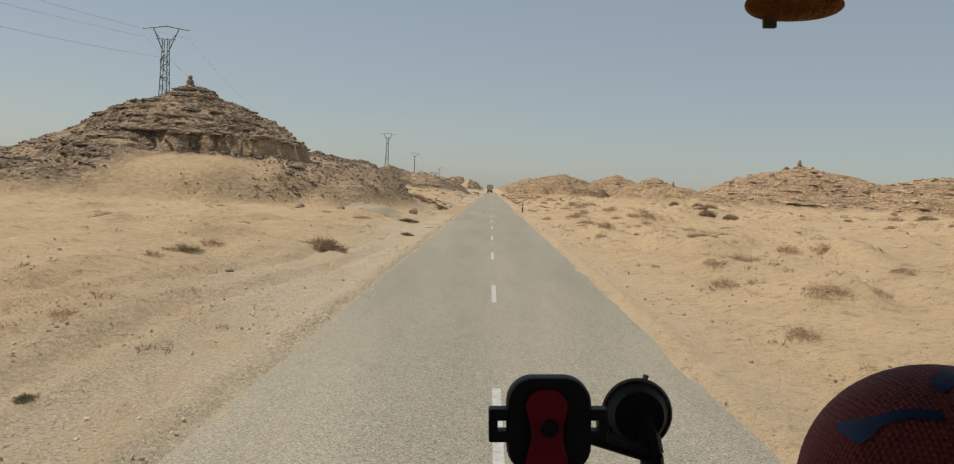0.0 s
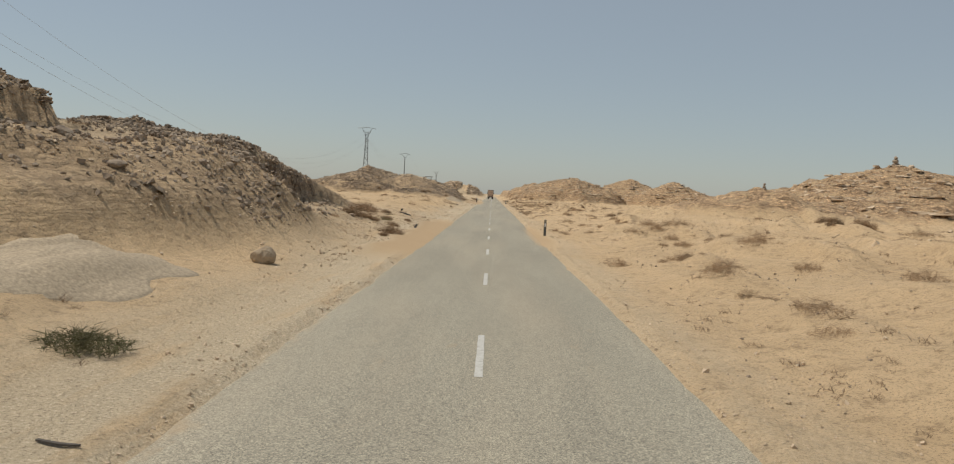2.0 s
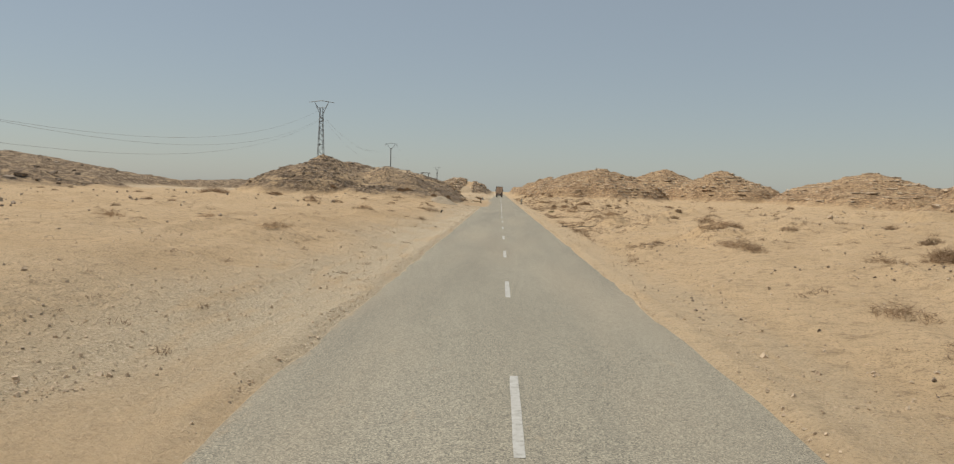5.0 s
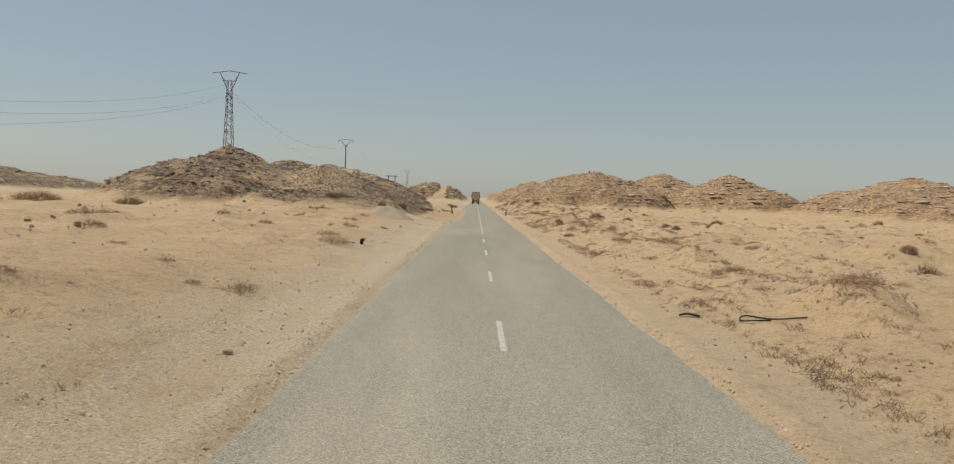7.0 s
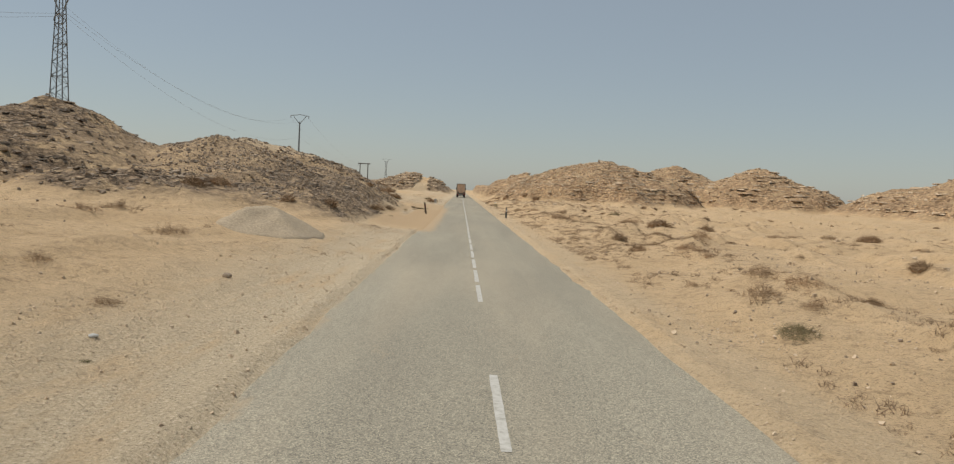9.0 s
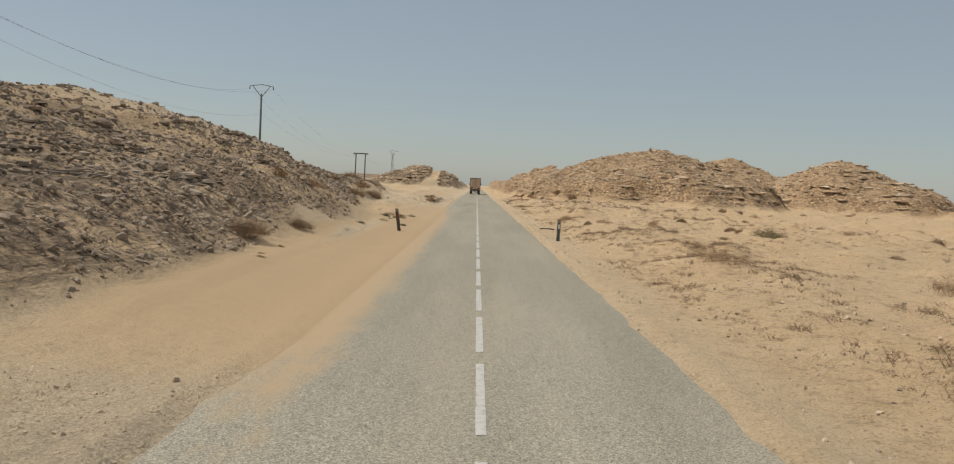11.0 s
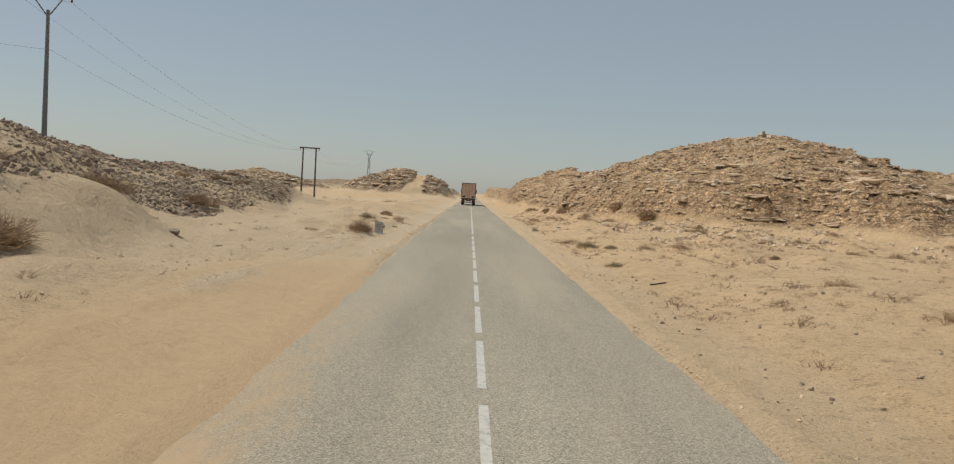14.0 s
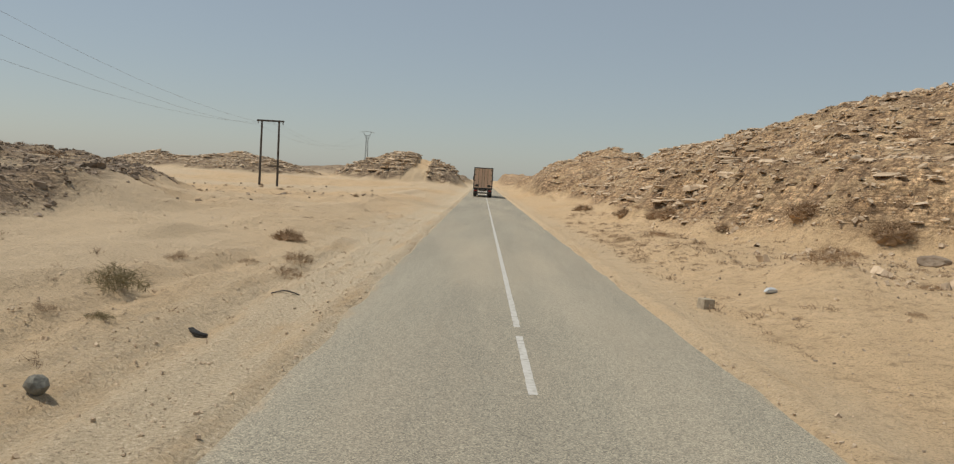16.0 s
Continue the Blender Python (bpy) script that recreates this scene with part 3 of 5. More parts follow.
def strew(name, label, count, x0, x1, y0, y1, rocky, lo, hi, flat, mat, seed, tilt=14, plate=True, sink=0.25, skew=2.4, crest=0.0):
    """Many stones over a stretch of land, where it is rocky enough, as one object."""
    rng = np.random.default_rng(seed)
    x, y = rng.uniform(x0, x1, count * 3), rng.uniform(y0, y1, count * 3)
    z, r, drift, _ = land(x, y)
    clump = 0.55 + 0.75 * wave(x, y, 4.5, seed) + 0.3 * wave(x, y, 1.6, seed + 1)
    ok = (r * np.clip(clump, 0.05, 1) > rocky * rng.uniform(0.35, 1.1, len(x))) & (np.abs(x) > 4.0) & (drift < 0.3) & (z > crest)
    x, y, z = x[ok][:count], y[ok][:count], z[ok][:count]
    n = len(x)
    base, faces = (PLATE_VERTS, PLATE_FACES) if plate else (LUMP_VERTS, LUMP_FACES)
    size = lo * (hi / lo) ** (rng.uniform(0, 1, n) ** skew)
    v = base[None] * (1 + rng.normal(0, 0.24 if plate else 0.17, (n, len(base), 1))) + rng.normal(0, 0.10, (n, len(base), 3))
    shape = np.stack([np.ones(n), rng.uniform(0.55, 0.95, n), flat * rng.uniform(0.6, 1.4, n)], -1) * (size / 2)[:, None]
    v = np.einsum("nij,nkj->nki", turns(rng, n, tilt), v * shape[:, None])
    v += np.stack([x, y, z + shape[:, 2] * (1 - 2 * sink)], -1)[:, None]
    k = len(base)
    all_faces = [tuple(i * k + a for a in f) for i in range(n) for f in faces]
    ob = raw(name, v.reshape(-1, 3).tolist(), all_faces, mat)
    return tagged(ob, label, "stones", kind="stuff")


strew("rubble", "loose brown rubble on the bank beside the road", 8000, -19, -5.2, 44, 95, 0.35, 0.05, 0.30, 0.7, GREY_STONE, 1, 30, False, 0.35, 2.6)
strew("rubble", "broken stone slabs on the bank beside the road", 1100, -19, -6, 44, 90, 0.5, 0.12, 0.36, 0.35, GREY_STONE, 2, 24)
strew("hill_slabs", "weathered layered slabs on the pylon hill", 4200, -42, -12, 42, 86, 0.6, 0.12, 0.5, 0.2, GREY_STONE, 3, 6, True, 0.4, 2.6)
strew("hill_slabs", "weathered layered slabs on a low rocky hill", 5200, -60, -8, 195, 262, 0.45, 0.14, 0.6, 0.2, GREY_STONE, 4, 8, True, 0.35)
strew("rubble", "grey-brown rubble on the long bank beside the road", 12000, -22, -5.5, 208, 300, 0.2, 0.07, 0.30, 0.65, GREY_STONE, 5, 30, False, 0.35, 2.2)
strew("rubble", "dark rubble over the far half of the long bank", 6000, -22, -8.5, 248, 296, 0.12, 0.08, 0.34, 0.65, GREY_STONE, 24, 30, False, 0.3, 2.0)
strew("hill_slabs", "broken slabs on the long bank beside the road", 3600, -45, -7, 208, 345, 0.35, 0.12, 0.36, 0.28, GREY_STONE, 6, 14, True, 0.42, 3.0)
strew("rubble", "brown rubble on the low slope past the bank", 7000, -36, -9, 294, 356, 0.2, 0.08, 0.34, 0.65, GREY_STONE, 22, 30, False, 0.35, 2.2)
strew("hill_slabs", "tan layered slabs covering the long roadside hill", 3500, 8, 42, 330, 430, 0.45, 0.18, 0.8, 0.16, STONE, 7, 7, True, 0.3)
strew("rubble", "tan broken stones on the long roadside hill", 5000, 6.5, 36, 298, 400, 0.35, 0.1, 0.45, 0.5, STONE, 8, 25, False, 0.3)
strew("hill_slabs", "tan layered slabs on the near face of the roadside hill", 5500, 9, 34, 299, 350, 0.3, 0.10, 0.6, 0.16, STONE, 17, 8, True, 0.22, 2.6)
strew("hill_slabs", "grey-brown slabs on the low hill past the bank", 5200, -50, -11, 286, 372, 0.3, 0.15, 0.8, 0.24, GREY_STONE, 18, 10, True, 0.4, 2.8)
strew("hill_slabs", "tan layered slabs on the hill with the cairn", 1200, 30, 110, 105, 195, 0.6, 0.25, 1.0, 0.2, STONE, 9, 8, True, 0.35)
strew("hill_slabs", "tan layered slabs on the distant ridge", 1200, 40, 140, 280, 430, 0.6, 0.4, 1.3, 0.2, STONE, 10, 8, True, 0.35)
strew("hill_slabs", "tan layered slabs on the hill at the end of the road", 3000, -105, 10, 475, 545, 0.6, 0.4, 1.8, 0.22, STONE, 11, 8, True, 0.35)
strew("hill_slabs", "grey-brown slabs on far ridges", 1600, -190, -45, 90, 470, 0.6, 0.5, 2.0, 0.22, GREY_STONE, 12, 8, True, 0.35)
strew("rubble", "small grey-brown stones on the foot of the long bank", 9000, -16, -5.5, 209, 300, 0.12, 0.05, 0.18, 0.6, GREY_STONE, 19, 25, False, 0.3, 1.7)
# beds of harder stone that crop out in level lines round the slopes
BED_RIM = [(math.cos(a), math.sin(a)) for a in np.arange(7) * math.tau / 7]
BED_VERTS = np.array([(x, y, -1) for x, y in BED_RIM] + [(x * 1.04, y * 1.04, 0.35) for x, y in BED_RIM] + [(x * 0.9, y * 0.9, 1) for x, y in BED_RIM])
BED_FACES = [tuple(range(14, 21))] + [(r + k, r + (k + 1) % 7, r + 7 + (k + 1) % 7, r + 7 + k) for r in (0, 7) for k in range(7)]


def outcrops(label, count, x0, x1, y0, y1, least, bed, lo, hi, mat, seed):
    """Long flat ledges along the contours, in beds so many metres apart, as one object."""
    rng = np.random.default_rng(seed)
    x, y = rng.uniform(x0, x1, count * 14), rng.uniform(y0, y1, count * 14)
    z, rocky, _, _ = land(x, y)
    level = z / bed + 0.35 * wave(x, y, 17.0, seed)
    ok = (rocky > 0.7) & (z > least) & (level + 0.25 * wave(x, y, 2.5, seed + 4) - np.floor(level) < 0.24) & (wave(x, y, 6.0, seed + 2) > -0.45) & (np.abs(x) > 6)
    x, y, z = x[ok][:count], y[ok][:count], z[ok][:count]
    n = len(x)
    gx, gy = land(x + 0.6, y)[0] - land(x - 0.6, y)[0], land(x, y + 0.6)[0] - land(x, y - 0.6)[0]
    a = np.arctan2(gy, gx) + np.pi / 2 + rng.normal(0, 0.25, n)
    size = lo * (hi / lo) ** (rng.uniform(0, 1, n) ** 1.6)
    shape = np.stack([size / 2, size * rng.uniform(0.16, 0.34, n), np.clip(size * rng.uniform(0.04, 0.10, n), 0.04, 0.25)], -1)
    v = BED_VERTS[None] * (1 + rng.normal(0, 0.16, (n, 21, 1))) + rng.normal(0, 0.07, (n, 21, 3))
    v = v * shape[:, None]
    c, q = np.cos(a)[:, None], np.sin(a)[:, None]
    v = np.stack([v[..., 0] * c - v[..., 1] * q + x[:, None], v[..., 0] * q + v[..., 1] * c + y[:, None], v[..., 2] + (z + shape[:, 2] * 0.25)[:, None]], -1)
    faces = [tuple(i * 21 + k for k in f) for i in range(n) for f in BED_FACES]
    return tagged(raw("rock_ledges", v.reshape(-1, 3).tolist(), faces, mat), label, "rock ledges", kind="stuff")


outcrops("level tan ledges round the long roadside hill", 5200, 9, 46, 299, 430, 1.2, 0.8, 0.35, 1.7, STONE, 13)
outcrops("level weathered ledges round the pylon hill", 1700, -42, -13, 46, 86, 2.6, 0.6, 0.25, 1.1, GREY_STONE, 14)
outcrops("level weathered ledges on the low hills", 2000, -60, -9, 198, 300, 2.0, 0.7, 0.3, 0.95, GREY_STONE, 15)
outcrops("level tan ledges on the hill with the cairn", 1700, 30, 116, 105, 195, 2.4, 0.9, 0.5, 2.2, STONE, 16)
outcrops("level tan ledges on the distant ridge", 2000, 40, 136, 280, 430, 2.0, 1.1, 0.6, 2.6, STONE, 20)
outcrops("level ledges on the hill at the end of the road", 700, -105, 10, 475, 545, 2.5, 1.0, 0.9, 4.0, STONE, 21)


def litter(name, label, count, x0, x1, y0, y1, lo, hi, mat, seed):
    """Small stones over open sand and the verges."""
    rng = np.random.default_rng(seed)
    x, y = rng.uniform(x0, x1, count * 2), rng.uniform(y0, y1, count * 2)
    z, _, drift, _ = land(x, y)
    ok = (np.abs(x) > 2.8) & (drift < 0.25) & (wave(x, y, 3.2, seed) + 0.6 * wave(x, y, 0.9, seed + 1) > rng.uniform(-0.5, 0.9, len(x)))
    x, y, z = x[ok][:count], y[ok][:count], z[ok][:count]
    n = len(x)
    size = lo * (hi / lo) ** (rng.uniform(0, 1, n) ** 3)
    v = PLATE_VERTS[None] * (1 + rng.normal(0, 0.2, (n, 10, 1)))
    shape = np.stack([np.ones(n), rng.uniform(0.6, 1, n), rng.uniform(0.35, 0.8, n)], -1) * (size / 2)[:, None]
    v = np.einsum("nij,nkj->nki", turns(rng, n, 25), v * shape[:, None]) + np.stack([x, y, z + shape[:, 2] * 0.4], -1)[:, None]
    faces = [tuple(i * 10 + a for a in f) for i in range(n) for f in PLATE_FACES]
    return tagged(raw(name, v.reshape(-1, 3).tolist(), faces, mat), label, "stones", kind="stuff")


litter("pebbles", "small stones on the sandy left verge", 8000, -14, -3, 0, 335, 0.025, 0.09, STONE, 31)
litter("pebbles", "small stones on the sandy right verge", 12000, 3, 16, 0, 335, 0.025, 0.10, STONE, 32)
litter("pebbles", "dark stone chips on the sand beside the right verge", 9000, 3.4, 13, 0, 335, 0.025, 0.085, GREY_STONE, 39)
litter("pebbles", "scattered stones on the open sand", 3500, 14, 60, 20, 330, 0.06, 0.4, STONE, 33)
litter("pebbles", "scattered stones on the open sand", 2500, -45, -12, 90, 400, 0.06, 0.4, GREY_STONE, 34)


litter("rubble", "small stones on the sandy toe of the bluff", 8500, -13, -4.3, 60, 104, 0.025, 0.12, STONE, 37)
litter("rubble", "pale broken stones at the foot of the roadside hill", 3600, 7.5, 26, 290, 350, 0.07, 0.42, STONE, 38)
def edge_crumbs(side, count, seed):
    """Crumbs of asphalt and stone along the line where the sand meets the road."""
    rng = np.random.default_rng(seed)
    y = rng.uniform(0, 335, count)
    off = np.arange(2.0, 3.4, 0.02)
    gx, gy = np.meshgrid(side * off, y)
    z, _, drift, _ = land(gx.ravel(), gy.ravel())
    first = off[np.argmax(z.reshape(gx.shape) > 0.0, axis=1)]
    ok = (np.abs(drift.reshape(gx.shape)[:, 30]) < 0.5) & (wave(y, y * 0, 4.0, seed) + 0.5 * wave(y, y * 0, 0.9, seed + 1) > rng.uniform(-0.9, 0.7, count))
    y, x = y[ok], side * (first[ok] + np.abs(rng.normal(0, 0.07, ok.sum())) - 0.04)
    n = len(y)
    size = 0.015 * 4.0 ** (rng.uniform(0, 1, n) ** 2.5)
    v = PLATE_VERTS[None] * (1 + rng.normal(0, 0.2, (n, 10, 1)))
    shape = np.stack([np.ones(n), rng.uniform(0.6, 1, n), rng.uniform(0.3, 0.6, n)], -1) * (size / 2)[:, None]
    v = np.einsum("nij,nkj->nki", turns(rng, n, 20), v * shape[:, None]) + np.stack([x, y, np.maximum(land(x, y)[0], 0.0) + shape[:, 2] * 0.4], -1)[:, None]
    faces = [tuple(i * 10 + a for a in f) for i in range(n) for f in PLATE_FACES]
    return tagged(raw("edge_crumbs", v.reshape(-1, 3).tolist(), faces, STONE), "crumbs of asphalt and stone along the road edge", "stones", kind="stuff")


edge_crumbs(-1, 6000, 35)
edge_crumbs(1, 6000, 36)
litter("pebbles", "gravel of the left verge", 9000, -6.4, -3.1, 100, 210, 0.015, 0.06, STONE, 51)
litter("pebbles", "gravel of the left verge by the milestone", 6000, -6.6, -3.1, 268, 335, 0.015, 0.06, STONE, 52)
litter("pebbles", "gravel of the left verge at the start", 4000, -7.0, -3.1, 5, 60, 0.015, 0.06, STONE, 53)
litter("pebbles", "gravel of the right verge", 7000, 3.1, 4.9, 5, 335, 0.015, 0.06, STONE, 54)
litter("pebbles", "gravel swept bare along the drifted verge", 3500, -5.9, -4.5, 214, 296, 0.015, 0.05, GREY_STONE, 55)


def boulder_mesh(bm, sx, sy, sz, seed):
    bmesh.ops.create_icosphere(bm, subdivisions=2 if sx < 0.5 else 4, radius=1)
    rng = random.Random(seed)
    o = Vector((rng.uniform(0, 50), rng.uniform(0, 50), rng.uniform(0, 50)))
    cuts = [(Vector((rng.gauss(0, 1), rng.gauss(0, 1), rng.gauss(0, 0.8))).normalized(), rng.uniform(0.62, 0.88)) for _ in range(7)]
    for v in bm.verts:
        for n, d in cuts:
            over = v.co.dot(n) - d
            if over > 0:
                v.co -= n * over * 0.9
        v.co *= 1 + 0.10 * noise.noise(v.co * 2 + o) + 0.05 * noise.noise(v.co * 5 + o) + 0.035 * noise.noise(v.co * 11 + o)
        v.co = Vector((v.co.x * sx / 2, v.co.y * sy / 2, v.co.z * sz / 2))
    return bm


def boulder(x, y, sx, sy, sz, turn, seed, label, mat=STONE, group="boulders", sink=0.2):
    ob = mesh_object("boulder", boulder_mesh(bmesh.new(), sx, sy, sz, seed), mat)
    ob.matrix_basis = pose(x, y, float(land(x, y)[0]) + sz * (0.5 - sink), 0, 0, turn)
    return tagged(ob, label, "boulder", group)


boulder(-5.75, 61.0, 0.66, 0.56, 0.56, 20, 1, "rounded brown boulder lying on sand by the road", stone_material("brown_boulder_stone", [(0.3, (0.34, 0.265, 0.18)), (0.5, (0.47, 0.375, 0.265)), (0.7, (0.57, 0.465, 0.34))]))
boulder(-4.48, 88.7, 0.32, 0.22, 0.2, 40, 2, "small brown rock on drifted sand", GREY_STONE)
boulder(-4.77, 295.95, 0.25, 0.21, 0.22, 70, 3, "rough grey rock on the gravel verge", plain_material("grey_green_rock", (0.21, 0.2, 0.165), 0.9, 0, 14, 0.45, 0.8))
boulder(12.7, 312.0, 1.05, 0.7, 0.42, -10, 4, "flat brown slab propped at the foot of the hill", GREY_STONE)
boulder(14.9, 294.1, 0.9, 0.7, 0.5, 30, 5, "tan rock at the foot of the hill")
boulder(-12.0, 52.5, 0.55, 0.4, 0.35, 10, 6, "brown rock at the foot of the bank", GREY_STONE)
boulder(-5.97, 20.9, 0.22, 0.18, 0.12, 0, 7, "small rock on open sand", GREY_STONE)
boulder(-5.35, 182.4, 0.24, 0.18, 0.13, 0, 8, "small rock on open sand", GREY_STONE)
boulder(-5.1, 175.8, 0.15, 0.11, 0.06, 50, 9, "small white rock on open sand", plain_material("white_rock", (0.62, 0.6, 0.55), 0.9))
boulder(-3.97, 142.0, 0.17, 0.14, 0.1, 50, 10, "small rock on the gravel verge", GREY_STONE)
_rng = random.Random(5)
for _k in range(46):
    _x, _y = [(_rng.uniform(-13, -7.0), _rng.uniform(50, 86)), (_rng.uniform(-17, -8), _rng.uniform(220, 280)), (_rng.uniform(11, 24), _rng.uniform(302, 345))][_k % 3]
    _s = _rng.uniform(0.35, 0.7)
    boulder(_x, _y, _s, _s * _rng.uniform(0.6, 0.9), _s * _rng.uniform(0.4, 0.7), _rng.uniform(0, 180), 20 + _k,
            ["brown block in the rubble bank", "grey-brown block on the long bank", "tan block on the roadside hill"][_k % 3], GREY_STONE if _k % 3 < 2 else STONE, sink=0.3)


def rim_of_cut(turn):
    """Where the top of the cut lies, seen from the middle of the first hill."""
    r = np.arange(15.0, 2.0, -0.05)
    c, q = math.cos(math.radians(turn)), math.sin(math.radians(turn))
    z = land(-22.8 + c * r, 63 + q * r)[0]
    k = int(np.argmax((z > 4.9) & (r < 13)))
    return -22.8 + c * (r[k] - 0.15), 63 + q * (r[k] - 0.15)


for _k in range(26):
    _x, _y = rim_of_cut(-105 + 4.2 * _k + _rng.uniform(-1, 1))
    boulder(_x, _y, _rng.uniform(0.4, 1.0), _rng.uniform(0.3, 0.7), _rng.uniform(0.12, 0.26), _rng.uniform(0, 180), 200 + _k,
            "overhanging cap rock along the top of the cut face", GREY_STONE, "cap rocks", 0.35)


def brow_line(y):
    return -10.2 + 0.08 * (y - 78) + 0.8 * float(wave(0.0, y, 5.5, 73)) + 0.35 * float(wave(0.0, y, 1.9, 74))


for _k in range(36):
    _y = 72.5 + 0.48 * _k + _rng.uniform(-0.4, 0.4)
    boulder(brow_line(_y) - _rng.uniform(0.7, 1.9), _y, _rng.uniform(0.3, 0.6), _rng.uniform(0.25, 0.5), _rng.uniform(0.10, 0.22), _rng.uniform(40, 140), 300 + _k,
            "weathered brown ledge on the brow of the bluff", GREY_STONE, "ledges of the bluff", _rng.uniform(0.4, 0.65))
for _k in range(80):
    _y = _rng.uniform(72, 89)
    _s = _rng.uniform(0.15, 0.45)
    boulder(brow_line(_y) - _rng.uniform(-0.1, 1.9), _y, _s, _s * _rng.uniform(0.6, 0.9), _s * _rng.uniform(0.4, 0.7), _rng.uniform(0, 180), 360 + _k,
            "brown block bedded in the face of the bluff", GREY_STONE, "blocks of the bluff", 0.45)


GRAVEL_HEAP = plain_material("grey_gravel", (0.42, 0.335, 0.23), 0.95, 0, 16, 0.4, 0.9)


def gravel_pile(x, y, length, width, height, seed):
    """A low slumped heap of gravel, rough all over."""
    rings, turns_round = 15, 40
    verts, faces = [], []
    for i in range(rings):
        for j in range(turns_round):
            q, t = 1.0 - i / (rings - 0.5), j * math.tau / turns_round
            u, v = q * math.cos(t), q * math.sin(t)
            u, v = u * (1 + 0.18 * float(wave(t * 2, seed, 1.0, seed))), v * (1 + 0.18 * float(wave(t * 2, seed, 1.0, seed)))
            top = height * (1 - q) ** 1.15 * (1 + 0.12 * float(wave(u * 2 + seed, v * 2, 0.7, seed))) + 0.05 * float(fractal(u * length, v * width, 0.5, seed, 2)) * min(1.0, 4 * (1 - q))
            verts.append((u * length / 2, v * width / 2, top - (0.3 if i == 0 else 0.0) + float(land(x + u * length / 2, y + v * width / 2)[0])))
    for i in range(rings - 1):
        for j in range(turns_round):
            p, q = i * turns_round + j, i * turns_round + (j + 1) % turns_round
            faces.append((p, q, q + turns_round, p + turns_round))
    faces.append(tuple((rings - 1) * turns_round + j for j in range(turns_round)))
    ob = raw("gravel_pile", verts, faces, GRAVEL_HEAP, smooth=True)
    ob.matrix_basis = pose(x, y, -0.02)
    return tagged(ob, "slumped heap of grey gravel dumped beside the road", "gravel pile", "gravel piles", "stuff")


gravel_pile(-7.2, 194.6, 3.8, 6.5, 0.85, 3)
gravel_pile(-7.9, 55.2, 4.2, 7.0, 0.55, 4)


def cairn(x, y, h, seed):
    rng = random.Random(seed)
    bm = bmesh.new()
    z, w = 0.0, h * 0.95
    while z < h:
        t = h * rng.uniform(0.3, 0.42)
        k = bmesh.new()
        boulder_mesh(k, w, w * 0.8, t * 1.35, rng.randint(0, 999))
        bmesh.ops.transform(k, verts=k.verts, matrix=pose(rng.uniform(-0.05, 0.05) * h, 0, z + t * 0.5, rng.uniform(-14, 14), rng.uniform(-14, 14), rng.uniform(0, 180)))
        me = bpy.data.meshes.new("tmp")
        k.to_mesh(me)
        bm.from_mesh(me)
        bpy.data.meshes.remove(me)
        k.free()
        z, w = z + t, w * 0.68
    ob = mesh_object("cairn", bm, GREY_STONE)
    ob.matrix_basis = pose(x, y, float(land(x, y)[0]) - 0.12)
    return tagged(ob, "small pile of stacked stones on a hilltop", "cairn", "cairns")


cairn(-22.8, 61.9, 0.95, 1)
cairn(60.8, 162.5, 1.5, 2)
cairn(27.9, 331.3, 0.8, 3)
cairn(25.3, 115.2, 0.6, 4)


# ---- plants ----
def twigs(paths, radius):
    """Thin three-sided twigs along paths of points, drawn out to a tip."""
    verts, faces = [], []
    for p, r in zip(paths, radius):
        start, n = len(verts), len(p)
        for k, q in enumerate(p[:-1]):
            way = (p[min(k + 1, n - 1)] - p[max(k - 1, 0)]).normalized()
            a = way.orthogonal().normalized()
            b = way.cross(a)
            s = r * (1 - 0.35 * k)
            for j in range(3):
                t = j * 2 * math.pi / 3
                verts.append(tuple(q + a * math.cos(t) * s + b * math.sin(t) * s))
        tip = len(verts)
        verts.append(tuple(p[-1]))
        for k in range(n - 2):
            for j in range(3):
                u, v = start + k * 3 + j, start + k * 3 + (j + 1) % 3
                faces.append((u, v, v + 3, u + 3))
        for j in range(3):
            faces.append((tip - 3 + j, tip - 3 + (j + 1) % 3, tip))
    return verts, faces


